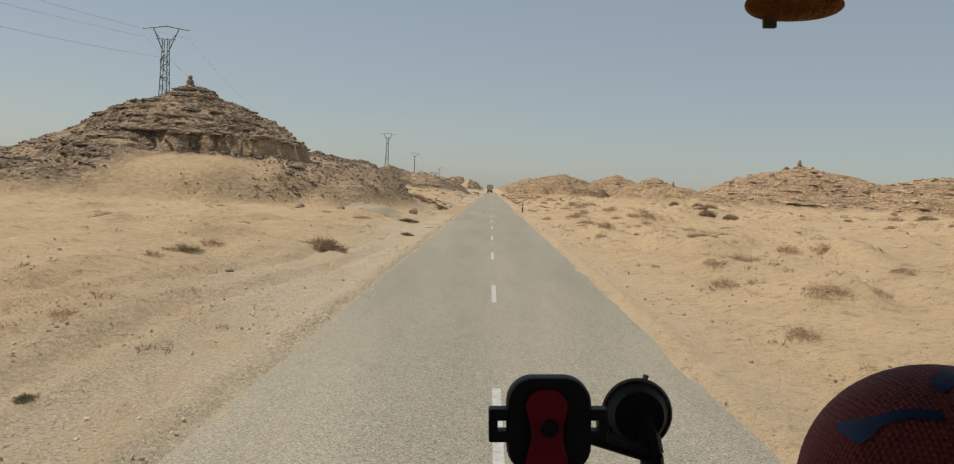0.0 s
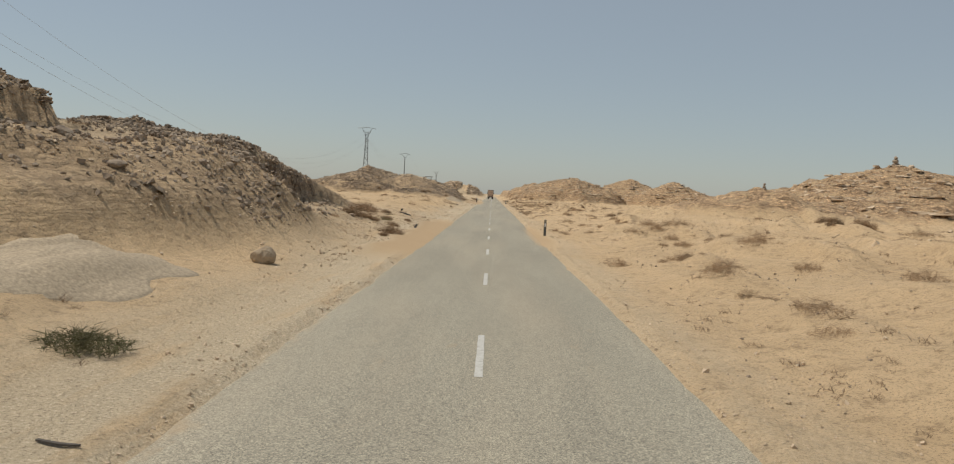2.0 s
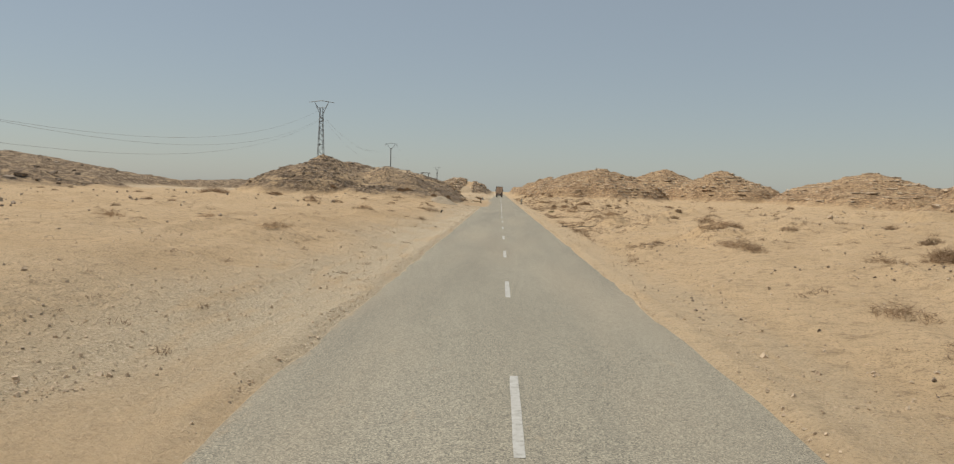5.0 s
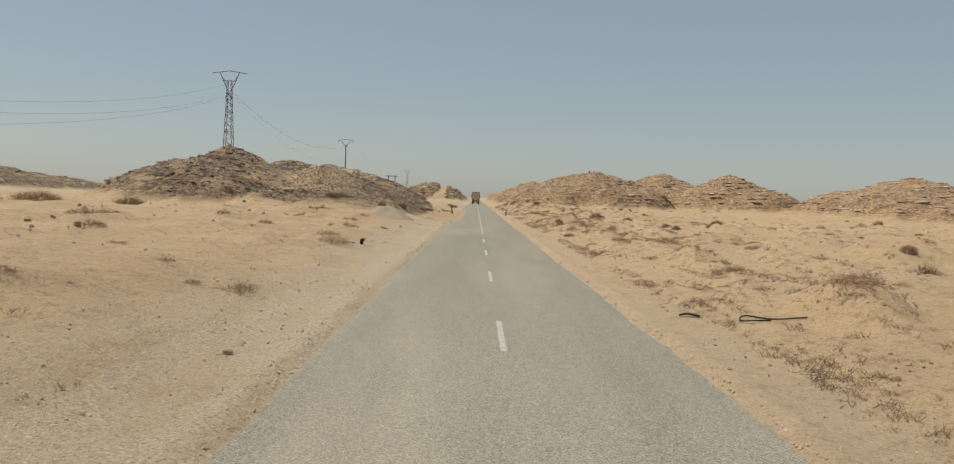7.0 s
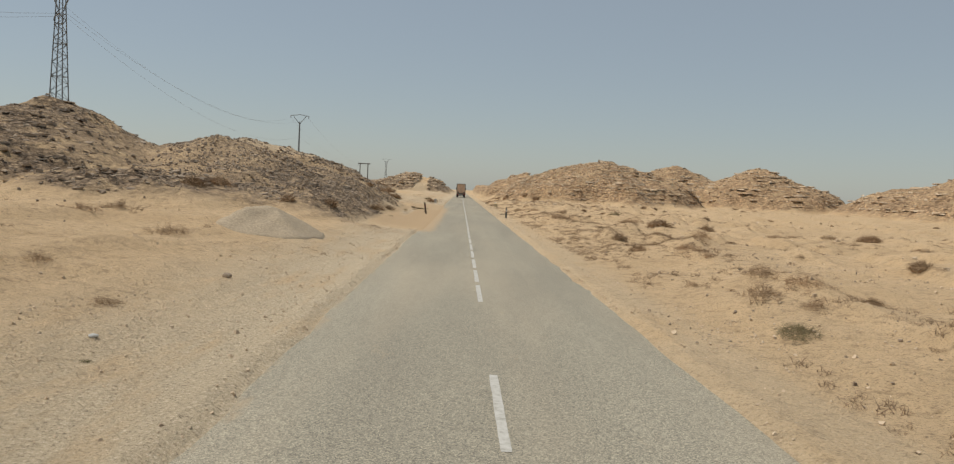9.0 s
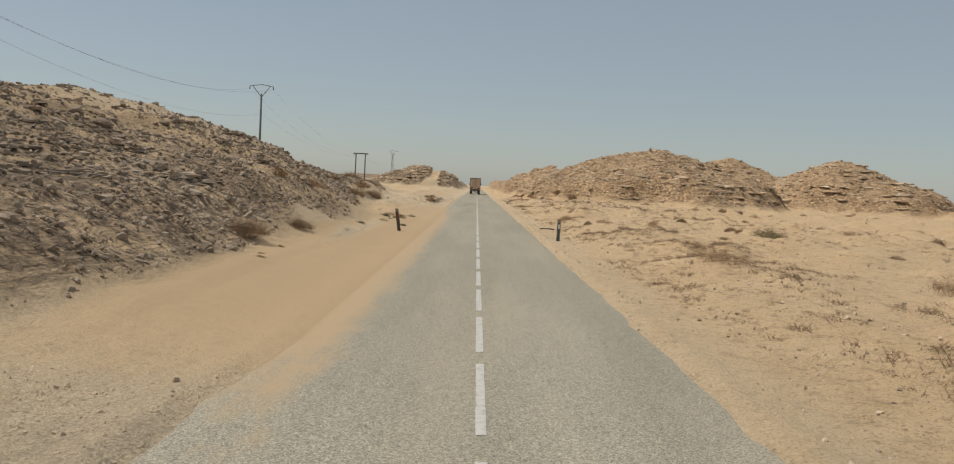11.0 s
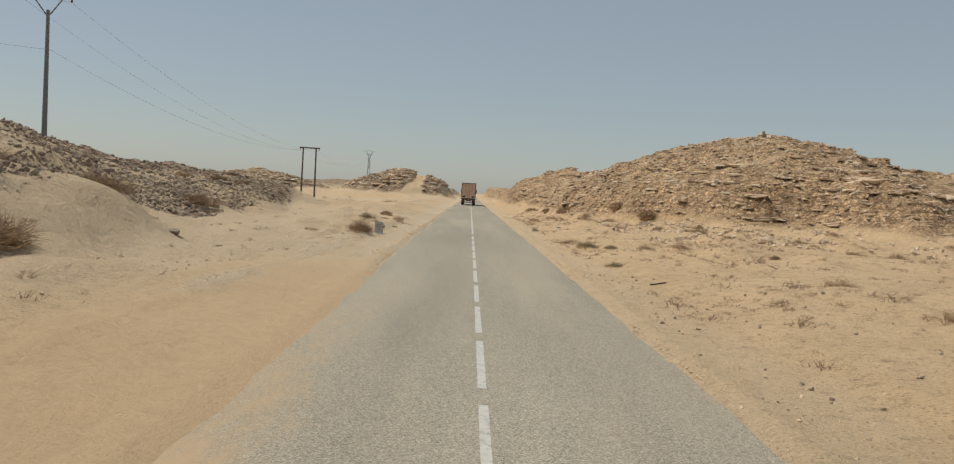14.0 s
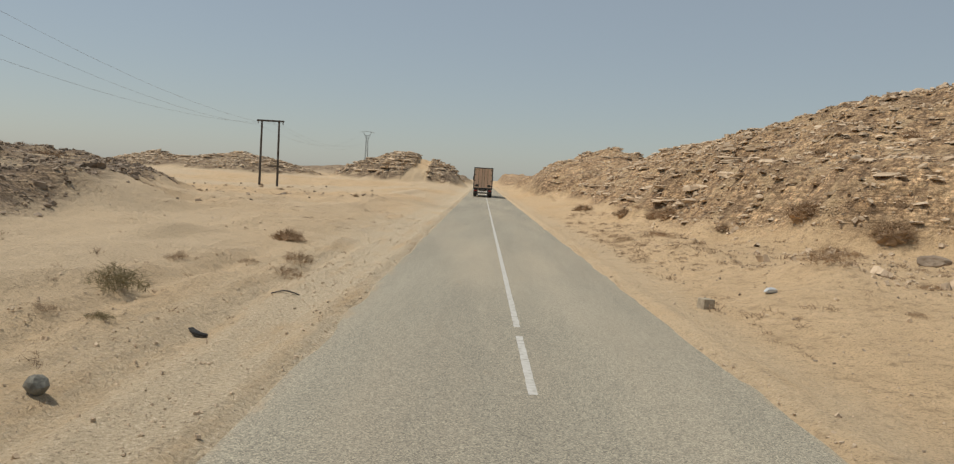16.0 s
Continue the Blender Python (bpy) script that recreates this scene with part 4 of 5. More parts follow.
def dense_bush(rng, height, count, thick):
    """A rounded, densely twigged shrub one metre wide: a lumpy heart under a fringe of fine twigs."""
    off = rng.uniform(0, 50)
    swell = lambda d: 1 + 0.16 * math.sin(5.1 * d.x + off) * math.cos(4.3 * d.y + off) + 0.10 * math.sin(9 * d.z + 7 * d.x + off)  # noqa: E731
    bm = bmesh.new()
    bmesh.ops.create_icosphere(bm, subdivisions=3 if count > 400 else 2, radius=1)
    for v in bm.verts:
        d = v.co.normalized()
        k = swell(d) * rng.uniform(0.75, 1.15)
        v.co = Vector((d.x * 0.27 * k, d.y * 0.27 * k, (d.z * height * 0.55 if d.z > 0 else d.z * 0.2) * k))
    verts = [tuple(v.co) for v in bm.verts]
    faces = [tuple(v.index for v in f.verts) for f in bm.faces]
    bm.free()
    paths, radius = [], []
    for _ in range(count):
        az, u = rng.uniform(0, math.tau), rng.uniform(-0.08, 1.0)
        d = Vector((math.cos(az) * math.sqrt(1 - u * u), math.sin(az) * math.sqrt(1 - u * u), u))
        k = swell(d) * rng.uniform(0.55, 0.95)
        root = Vector((d.x * 0.40 * k, d.y * 0.40 * k, d.z * height * 0.84 * k))
        way = (d * 0.7 + Vector((rng.gauss(0, 0.6), rng.gauss(0, 0.6), rng.gauss(0.05, 0.5)))).normalized()
        paths.append([root, root + way * rng.uniform(0.07, 0.2)])
        radius.append(thick * rng.uniform(0.7, 1.2))
    v, f = twigs(paths, radius)
    n = len(verts)
    return verts + v, faces + [tuple(n + i for i in g) for g in f]


def sprig_patch(rng, long, wide, tall, count, thick, lean, sides=3):
    """Short branching sprigs over an oval patch of plant litter, thinning out at its rim."""
    paths, radius = [], []
    for _ in range(count):
        a, r = rng.uniform(0, math.tau), rng.random() ** 0.7
        root = Vector((math.cos(a) * r * long, math.sin(a) * r * wide, 0.20 * tall * (1 - r) - 0.02))
        up = Vector((rng.gauss(lean, 0.45), rng.gauss(0, 0.45), 1)).normalized() * tall * rng.uniform(0.4, 1.15) * (1.1 - 0.55 * r)
        paths.append([root, root + up])
        radius.append(thick)
        for _s in range(sides):
            at = root + up * rng.uniform(0.1, 0.8)
            paths.append([at, at + Vector((rng.gauss(0, 0.8), rng.gauss(0, 0.8), rng.uniform(-0.2, 0.8))) * tall * 0.5])
            radius.append(thick * 0.8)
    v, f = twigs(paths, radius)
    return v, f


def bush_shape(kind, seed):
    """Twigs of a bush one metre wide."""
    rng = random.Random(seed)
    if kind in ("dome", "clump"):
        return dense_bush(rng, 0.36 if kind == "dome" else 0.30, 1300 if kind == "dome" else 330, 0.0042 if kind == "dome" else 0.007)
    if kind in ("tuft", "grey"):
        return sprig_patch(rng, 0.52, 0.34, 0.25, 70 if kind == "tuft" else 150, 0.0042, 0.25, 4)
    if kind == "wisp":
        return sprig_patch(rng, 0.32, 0.2, 0.24, 11, 0.009, 0.4, 1)
    if kind == "green":
        return sprig_patch(rng, 0.46, 0.38, 0.24, 190, 0.0055, 0.1, 4)
    if kind == "bare":
        return sprig_patch(rng, 0.50, 0.36, 0.36, 150, 0.0045, 0.1, 6)
    return None


BUSH = {"dome": (DRY_TWIG, "dense brown dry desert shrub on sand"), "bare": (DRY_TWIG, "leafless dry branching shrub on sand"),
        "clump": (DRY_TWIG, "small dense brown shrub on open sand"), "tuft": (STALK, "low wind-swept tuft of dry stalks"), "grey": (GREY_TWIG, "low grey-green desert shrub on sand"), "green": (GREEN_TWIG, "small green desert plant on sand")}
PROTO = {}


def bush(kind, x, y, width, rng):
    k = (kind, rng.randrange(4))
    m = pose(x, y, float(land(x, y)[0]) - (0.07 * width if kind in ("dome", "clump") else 0.02), 0, 0, rng.gauss(84, 24) if kind in ("tuft", "grey") and x > 0 else rng.uniform(0, 360)) @ Matrix.Diagonal((width, width * rng.uniform(0.8, 1.1), width * rng.uniform(0.85, 1.15), 1))
    if kind in ("dome", "bare") and width > 1.8:
        m = m @ Matrix.Diagonal((1, 1, 0.8, 1))
    if k not in PROTO:
        v, f = bush_shape(kind, 100 * k[1] + len(kind))
        ob = raw("shrub" if kind != "tuft" else "dry_tuft", v, f, BUSH[kind][0])
        tagged(ob, BUSH[kind][1], "shrub" if kind != "tuft" else "tuft", "desert shrubs" if kind != "tuft" else "dry tufts")
        ob.matrix_basis = m
        PROTO[k] = ob.data
        return ob
    ob = new("shrub" if kind != "tuft" else "dry_tuft", PROTO[k])
    ob.matrix_basis = m
    return tagged(ob, BUSH[kind][1], "shrub" if kind != "tuft" else "tuft", "desert shrubs" if kind != "tuft" else "dry tufts")


DOMES_NEAR = [
    (-5.4, 28.1, 1.9), (16.3, 57.8, 1.53), (15.2, 59.6, 1.6), (16.9, 66.9, 1.51), (18.2, 83, 1.3), (-8.2, 86, 1.15), (-6.9, 86, 0.75),
    (49.3, 93.7, 3.16), (24.9, 94.2, 2.59), (25.3, 101.1, 2.18), (11.5, 116.3, 1.89), (8.2, 150.7, 0.67), (13.3, 156, 0.77), (-37.2, 197.5, 5.4),
    (-29.4, 197.3, 3.7), (8.4, 182.5, 0.73), (13.2, 184.8, 0.88), (13.7, 189.7, 1.07), (6.6, 196.9, 0.98), (7.1, 203.2, 1.03), (-23.2, 204, 1),
    (-14.5, 207.4, 1.69), (-9.6, 207.9, 1.14), (-13.6, 208.8, 1.88), (-7.9, 210.5, 1.39), (24.8, 213.7, 1.6), (25.3, 215.4, 1.93),
]
DOMES_AHEAD = [
    (12.9, 218.7, 2.31), (17, 221.7, 1.57), (-10.7, 230.7, 0.63), (-8.4, 233.8, 0.97), (13, 240.2, 0.63), (13.4, 242.8, 0.82), (6.7, 248.9, 0.68),
    (12.7, 250.3, 0.9), (-9.7, 252.5, 1.02), (15.1, 260.9, 0.7), (-9.4, 263.9, 1.14), (-9, 268.2, 2.26), (11.1, 283, 0.54), (30.3, 298.8, 1.44),
    (14.5, 304.7, 1.03), (-6.3, 311.9, 1.38), (13.9, 316.6, 2.14), (12.1, 320, 2.03), (10.1, 323.9, 0.99), (9, 329.6, 1.61), (8.8, 331.5, 1.6),
    (57.4, 332.6, 2.75), (7.7, 335, 1.26), (7.5, 351.7, 2.19),
]
BARE_BUSHES = [
    (-8.3, 93.5, 2.4), (-7.1, 85.5, 1.3), (-7.4, 83.6, 1.5), (-6.6, 85.9, 0.9), (-5.4, 85.2, 0.8), (-6.3, 88.8, 0.9), (-4.9, 77.4, 0.7), (-5.3, 91.4, 0.7), (-7.4, 96.9, 0.9),
    (-9.3, 259.5, 1.9), (-9.8, 267, 2.6), (-10.4, 276, 2.0), (-8.2, 252.6, 1.3), (-11.4, 271, 2.2), (-12.2, 279, 1.8), (-11.6, 264, 1.5),
    (-4.8, 79.2, 1.44), (-7.6, 83.8, 0.68), (-8.8, 92.1, 2.03), (-8.7, 94.7, 2.17), (-6.7, 223.4, 1.51), (-6.1, 227.6, 1.15), (-7.8, 237.5, 1.32),
    (-14.5, 283.5, 1.3), (-12, 288, 2.2), (-5.2, 290.3, 1.51), (-15.5, 302, 1.6), (-17, 310, 1.2),
    (-19, 322, 1.4),
]
GREY_BUSHES = [
    (-7.9, 23.1, 1.15), (-6.3, 87.7, 1.07), (-6.8, 93.5, 0.76), (5.2, 178.7, 1.1), (-5.2, 219.5, 0.34), (-5.5, 220.7, 0.33), (-5.7, 223.6, 0.46),
    (13.9, 238.6, 2.33), (-5.5, 298.7, 0.43), (-6.3, 300.9, 1.35),
    (-4.5, 247.4, 0.8), (-4.8, 250.2, 0.8), (-4.2, 251.0, 0.7), (4.7, 280.2, 0.9), (5.1, 289.3, 1.5), (5.9, 287.8, 0.9),
]
GREEN_BUSHES = [
    (-4.6, 10.7, 0.31), (-3.9, 39.6, 0.86), (-5, 50.6, 1.38), (3.7, 87, 0.25), (-4.8, 174.9, 0.24), (-5.5, 237.8, 0.53), (-3.8, 240.9, 0.53), (-5.3, 246.1, 0.75), (-4.8, 246.7, 0.6),
]

_rng = random.Random(11)
for _kind, _list in (("dome", DOMES_NEAR), ("dome", DOMES_AHEAD), ("tuft", TUFTS_FIRST), ("tuft", TUFTS_MIDDLE), ("tuft", TUFTS_LAST),
                     ("bare", BARE_BUSHES), ("grey", GREY_BUSHES), ("green", GREEN_BUSHES)):
    for _x, _y, _w in _list:
        bush(_kind, _x, _y, _w, _rng)
for _k in range(30):
    _y = _rng.uniform(296, 345)
    bush("clump", -13 - 0.28 * (_y - 300) - _rng.uniform(0, 9), _y, _rng.uniform(0.6, 1.6), _rng)


def on_ridge(rng, x0, x1, y0, y1, least):
    """A random place on one of the sand ridges."""
    for _ in range(60):
        x, y = rng.uniform(x0, x1), rng.uniform(y0, y1)
        if float(ridges(np.float64(x), np.float64(y))) > least and float(land(x, y)[1]) < 0.7:
            break
    return x, y


for _k in range(230):
    _x, _y = (_rng.uniform(9, 75), _rng.uniform(10, 330)) if _k % 5 < 3 else (_rng.uniform(-60, -9), _rng.uniform(95, 400))
    bush("clump", _x, _y, _rng.uniform(0.5, 1.25) * (1.3 if abs(_x) > 35 else 1), _rng)
for _k in range(220):
    _x, _y = on_ridge(_rng, *((4.6, 12, 5, 335) if _k % 5 < 2 else (5.5, 34, 5, 335) if _k % 5 < 4 else (-18, -7, 12, 205)), 0.1)
    bush("tuft", _x, _y, _rng.uniform(0.5, 1.7), _rng)


def wisps(label, count, x0, x1, y0, y1, lo, hi, seed):
    """Small dry stalks all over a stretch of sand, as one object."""
    rng = np.random.default_rng(seed)
    shapes = [bush_shape("wisp", 500 + k) for k in range(5)]
    x, y = rng.uniform(x0, x1, count * 4), rng.uniform(y0, y1, count * 4)
    z, rocky, drift, _ = land(x, y)
    ok = (np.abs(x) > 3.9) & (drift < 0.2) & (rocky < 0.9) & (ridges(x, y) + 0.4 * wave(x, y, 7.0, seed) > rng.uniform(-0.3, 0.7, len(x)))
    x, y, z = x[ok][:count], y[ok][:count], z[ok][:count]
    verts, faces = [], []
    for a, b, c in zip(x, y, z):
        v, f = shapes[rng.integers(5)]
        s, t, h = lo + (hi - lo) * rng.uniform(0, 1) ** 1.8, rng.normal(1.45, 0.45), rng.uniform(0.5, 1.0)
        ct, st, n = math.cos(t) * s, math.sin(t) * s, len(verts)
        verts += [(a + ct * p - st * q, b + st * p + ct * q, c + s * h * r) for p, q, r in v]
        faces += [tuple(n + i for i in g) for g in f]
    return tagged(raw("dry_stalks", verts, faces, WEED), label, "dry plants", kind="stuff")


wisps("small dry stalks on the right-hand sand", 4400, 4, 32, 5, 340, 0.4, 1.15, 41)
wisps("dry stalks on the sand below the roadside hill", 1300, 4, 20, 232, 345, 0.5, 1.3, 44)
wisps("low dry plants beside the right verge", 2600, 4.1, 10, 125, 240, 0.35, 1.1, 45)
wisps("small dry stalks on the left-hand sand", 1200, -20, -4, 5, 330, 0.3, 0.9, 42)
wisps("small dry stalks on the far sand", 900, 26, 70, 40, 330, 0.4, 1.1, 43)


# ---- power line ----
def lattice_pylon(x, y, top, base, turn=0.0):
    """A square lattice mast with a V-shaped head and a peaked crossarm."""
    h = top - base
    thing = tagged(new("pylon"), "grey lattice steel pylon with a V-shaped head on a stony hill", "pylon", "power line")
    thing.matrix_basis = pose(x, y, base, 0, 0, turn)
    foot, neck, nz = 0.52, 0.2, h - 2.0
    half = lambda z: foot + (neck - foot) * min(1.0, z / nz)  # noqa: E731
    for sx in (-1, 1):
        for sy in (-1, 1):
            part("leg", rod(bmesh.new(), (sx * foot, sy * foot, -0.8), (sx * neck, sy * neck, nz + 1.0), 0.045, 0.04, 4), STEEL, thing)
    levels = [0.0]
    while levels[-1] < nz - 0.4:
        levels.append(levels[-1] + max(0.42, half(levels[-1]) * 1.25))
    for sx, sy in ((1, 0), (-1, 0), (0, 1), (0, -1)):
        bm = bmesh.new()
        for k, (a, b) in enumerate(zip(levels, levels[1:])):
            s = 1 if k % 2 else -1
            p, q = half(a), half(b)
            at = lambda w, u, z: (sx * w + (u * w if sx == 0 else 0), sy * w + (u * w if sy == 0 else 0), z)  # noqa: E731
            rod(bm, at(p, -s, a), at(q, s, b), 0.022, 0.022, 4)
            if k % 5 == 0:
                rod(bm, at(p, -1, a), at(p, 1, a), 0.022, 0.022, 4)
        part("bracing", bm, STEEL, thing)
    for s in (-1, 1):
        part("head_strut", rod(bmesh.new(), (s * neck, 0, nz - 0.2), (s * 1.12, 0, h - 0.13), 0.05, 0.045, 5), STEEL, thing)
        part("head_strut", rod(bmesh.new(), (s * 0.1, 0, nz + 0.4), (s * 0.95, 0, h - 0.5), 0.025, 0.025, 4), STEEL, thing)
        part("crossarm", rod(bmesh.new(), (0, 0, h + 0.08), (s * 2.05, 0, h - 0.22), 0.06, 0.045, 5), STEEL, thing)
    part("tie_beam", rod(bmesh.new(), (-0.82, 0, nz + 0.95), (0.82, 0, nz + 0.95), 0.04, 0.04, 5), STEEL, thing)
    ring = bmesh.new()
    for k in range(14):
        a, b = k * math.tau / 14, (k + 1) * math.tau / 14
        rod(ring, (0.33 * math.cos(a), -0.3, nz - 1.0 + 0.33 * math.sin(a)), (0.33 * math.cos(b), -0.3, nz - 1.0 + 0.33 * math.sin(b)), 0.035, 0.035, 5)
    part("climbing_guard_ring", ring, STEEL, thing)
    return thing


def tube_pole(x, y, top, base):
    thing = tagged(new("power_pole"), "slim tapered grey pole with a V-shaped head", "power pole", "power line")
    thing.matrix_basis = pose(x, y, base)
    h = top - base
    part("mast", rod(bmesh.new(), (0, 0, -0.8), (0, 0, h - 1.2), 0.2, 0.11, 12), STEEL, thing)
    for s in (-1, 1):
        part("head_strut", rod(bmesh.new(), (s * 0.06, 0, h - 1.6), (s * 1.2, 0, h - 0.15), 0.05, 0.045, 6), STEEL, thing)
        part("crossarm", rod(bmesh.new(), (0, 0, h + 0.05), (s * 1.65, 0, h - 0.2), 0.055, 0.045, 6), STEEL, thing)
        part("insulator", rod(bmesh.new(), (s * 1.6, 0, h - 0.2), (s * 1.6, 0, h - 0.6), 0.05, 0.07, 8), CERAMIC, thing)
    return thing


def twin_pole(x, y, top, base):
    thing = tagged(new("twin_pole"), "pair of dark wooden poles joined by a crossbeam", "power pole", "power line")
    thing.matrix_basis = pose(x, y, base)
    h = top - base
    for s in (-1, 1):
        part("pole", rod(bmesh.new(), (s * 1.15, 0, -0.6), (s * 1.1, 0, h), 0.16, 0.12, 12), WOOD, thing)
        part("insulator", rod(bmesh.new(), (s * 1.6, 0, h - 0.15), (s * 1.6, 0, h - 0.5), 0.05, 0.07, 8), CERAMIC, thing)
    part("crossbeam", box(bmesh.new(), -1.75, -0.12, h - 0.22, 1.75, 0.12, h, 0.02), WOOD, thing)
    return thing


def foot_of(x, y):
    return float(land(x, y)[0])


lattice_pylon(-29.3, 73.0, 14.9, foot_of(-29.3, 73.0))
lattice_pylon(-29.3, 223.0, 15.9, foot_of(-29.3, 223.0))
tube_pole(-30.0, 309.5, 14.3, foot_of(-30.0, 309.5))
twin_pole(-28.2, 391.0, 8.45, foot_of(-28.2, 391.0))
lattice_pylon(-33.7, 513.5, 14.0, foot_of(-33.7, 513.5))


def cable(a, b, sag):
    pts = [Vector(a).lerp(Vector(b), k / 24) - Vector((0, 0, sag * 4 * (k / 24) * (1 - k / 24))) for k in range(25)]
    verts, faces = [], []
    for k, q in enumerate(pts):
        for j in range(4):
            t = j * math.pi / 2
            verts.append((q.x + 0.008 * math.cos(t), q.y, q.z + 0.008 * math.sin(t)))
    for k in range(24):
        for j in range(4):
            u, w = k * 4 + j, k * 4 + (j + 1) % 4
            faces.append((u, w, w + 4, u + 4))
    return tagged(raw("overhead_cable", verts, faces, WIRE), "thin sagging overhead power cable", "cable", "overhead cables")


# where the three conductors hang at each support: place, then offset across and height for each
HUNG = [
    ((-31.0, -70), (-1.6, 15.5), (1.6, 15.3), (0.3, 13.6)),
    ((-29.3, 73.0), (-1.9, 14.0), (1.9, 14.0), (0.3, 12.2)),
    ((-29.3, 223.0), (-0.4, 14.4), (0.4, 13.4), (0.3, 13.2)),
    ((-30.0, 309.5), (-1.6, 13.7), (1.6, 13.7), (0.2, 10.4)),
    ((-28.2, 391.0), (-1.6, 7.8), (1.6, 7.8), (0.2, 8.2)),
    ((-33.7, 513.5), (-1.9, 13.2), (1.9, 13.2), (0.3, 11.5)),
]
for (_p, *_a), (_q, *_b), _sag in zip(HUNG, HUNG[1:], (4.0, 8.5, 3.4, 2.2, 3.0)):
    for (_ox, _oz), (_px, _pz) in zip(_a, _b):
        cable((_p[0] + _ox, _p[1], _oz), (_q[0] + _px, _q[1], _pz), _sag)


# ---- roadside things ----
POST = plain_material("weathered_grey_plastic", (0.10, 0.105, 0.10), 0.6, 0, 10, 0.35)
BROWN_POST = plain_material("weathered_brown_plastic", (0.10, 0.075, 0.055), 0.7, 0, 9, 0.45)
POST_CAP = plain_material("sun_bleached_post_top", (0.30, 0.26, 0.19), 0.7, 0, 14, 0.3)
REFLECT = plain_material("white_reflector", (0.82, 0.82, 0.80), 0.35, 0, 20, 0.06)
RED_REFLECT = plain_material("faded_red_reflector", (0.22, 0.04, 0.035), 0.5, 0, 30, 0.4)
CONCRETE = plain_material("whitewashed_concrete", (0.50, 0.49, 0.45), 0.9, 0, 7, 0.4, 0.3)
RUBBER = plain_material("old_tyre_rubber", (0.025, 0.024, 0.023), 0.75, 0, 12, 0.4)


def delineator(x, y, height, lean, turn, body, mark, label):
    """A flat roadside marker post with a bevelled top and one reflector."""
    thing = tagged(new("marker_post"), label, "marker post", "roadside marker posts")
    thing.matrix_basis = pose(x, y, foot_of(x, y), 0, lean, turn)
    bm = bmesh.new()
    outline = [(-0.075, -0.025), (-0.055, -0.04), (0.055, -0.04), (0.075, -0.025), (0.06, 0.04), (-0.06, 0.04)]
    for z0, z1, k in ((-0.3, height - 0.16, 0),):
        low = [bm.verts.new((a, b, z0)) for a, b in outline]
        high = [bm.verts.new((a, b, z1 + (0.05 if a < 0 else 0.0))) for a, b in outline]
        for i in range(6):
            bm.faces.new((low[i], low[(i + 1) % 6], high[(i + 1) % 6], high[i]))
        bm.faces.new(high)
        bm.faces.new(low[::-1])
    part("shaft", bm, body, thing)
    bm = bmesh.new()
    low = [bm.verts.new((a, b, height - 0.16 + (0.05 if a < 0 else 0.0))) for a, b in outline]
    high = [bm.verts.new((a * 0.97, b * 0.9, height + (0.012 if a < 0 else 0))) for a, b in outline]
    for i in range(6):
        bm.faces.new((low[i], low[(i + 1) % 6], high[(i + 1) % 6], high[i]))
    bm.faces.new(high)
    part("top", bm, POST_CAP, thing, "sun-bleached slanted top")
    part("reflector", box(bmesh.new(), -0.035, -0.050, height - 0.40, 0.042, -0.039, height - 0.21, 0.006), mark, thing, "rectangular reflector")
    return thing


delineator(3.32, 88.1, 0.95, 0, -4, POST, REFLECT, "dark grey marker post with white reflector in sand")
delineator(3.55, 235.95, 0.95, 1, 6, POST, REFLECT, "dark grey marker post with white reflector on gravel")
delineator(-3.57, 236.8, 1.02, -9, 8, BROWN_POST, RED_REFLECT, "leaning brown marker post with faded red reflector")


def milestone(x, y):
    thing = tagged(new("milestone"), "weathered whitewashed concrete milestone on a plinth", "milestone")
    thing.matrix_basis = pose(x, y, foot_of(x, y), 0, 2, -8)
    bm = bmesh.new()
    box(bm, -0.19, -0.11, 0.06, 0.19, 0.11, 0.58, 0.015)
    for v in bm.verts:
        if v.co.z > 0.5:
            v.co.x *= 0.97
    part("slab", bm, CONCRETE, thing)
    bm = bmesh.new()
    prism = [(-0.195, 0.58), (-0.14, 0.64), (0.14, 0.64), (0.195, 0.58)]
    front, back = [bm.verts.new((a, -0.115, b)) for a, b in prism], [bm.verts.new((a, 0.115, b)) for a, b in prism]
    for i in range(4):
        bm.faces.new((front[i], front[(i + 1) % 4], back[(i + 1) % 4], back[i]))
    bm.faces.new(front[::-1])
    bm.faces.new(back)
    part("chamfered_top", bm, CONCRETE, thing)
    part("plinth", box(bmesh.new(), -0.27, -0.17, -0.15, 0.27, 0.17, 0.06, 0.015), CONCRETE, thing)
    ink = plain_material("faded_black_paint", (0.16, 0.155, 0.14), 0.9, 0, 30, 0.3)
    for x0, z0, w in ((-0.11, 0.47, 0.07), (0.0, 0.48, 0.1), (-0.12, 0.38, 0.13), (0.03, 0.38, 0.1), (-0.07, 0.28, 0.12)):
        part("lettering_bar", box(bmesh.new(), x0, -0.114, z0, x0 + w, -0.109, z0 + 0.03), ink, thing, "faded unreadable painted mark")
    return thing


milestone(-4.52, 291.75)


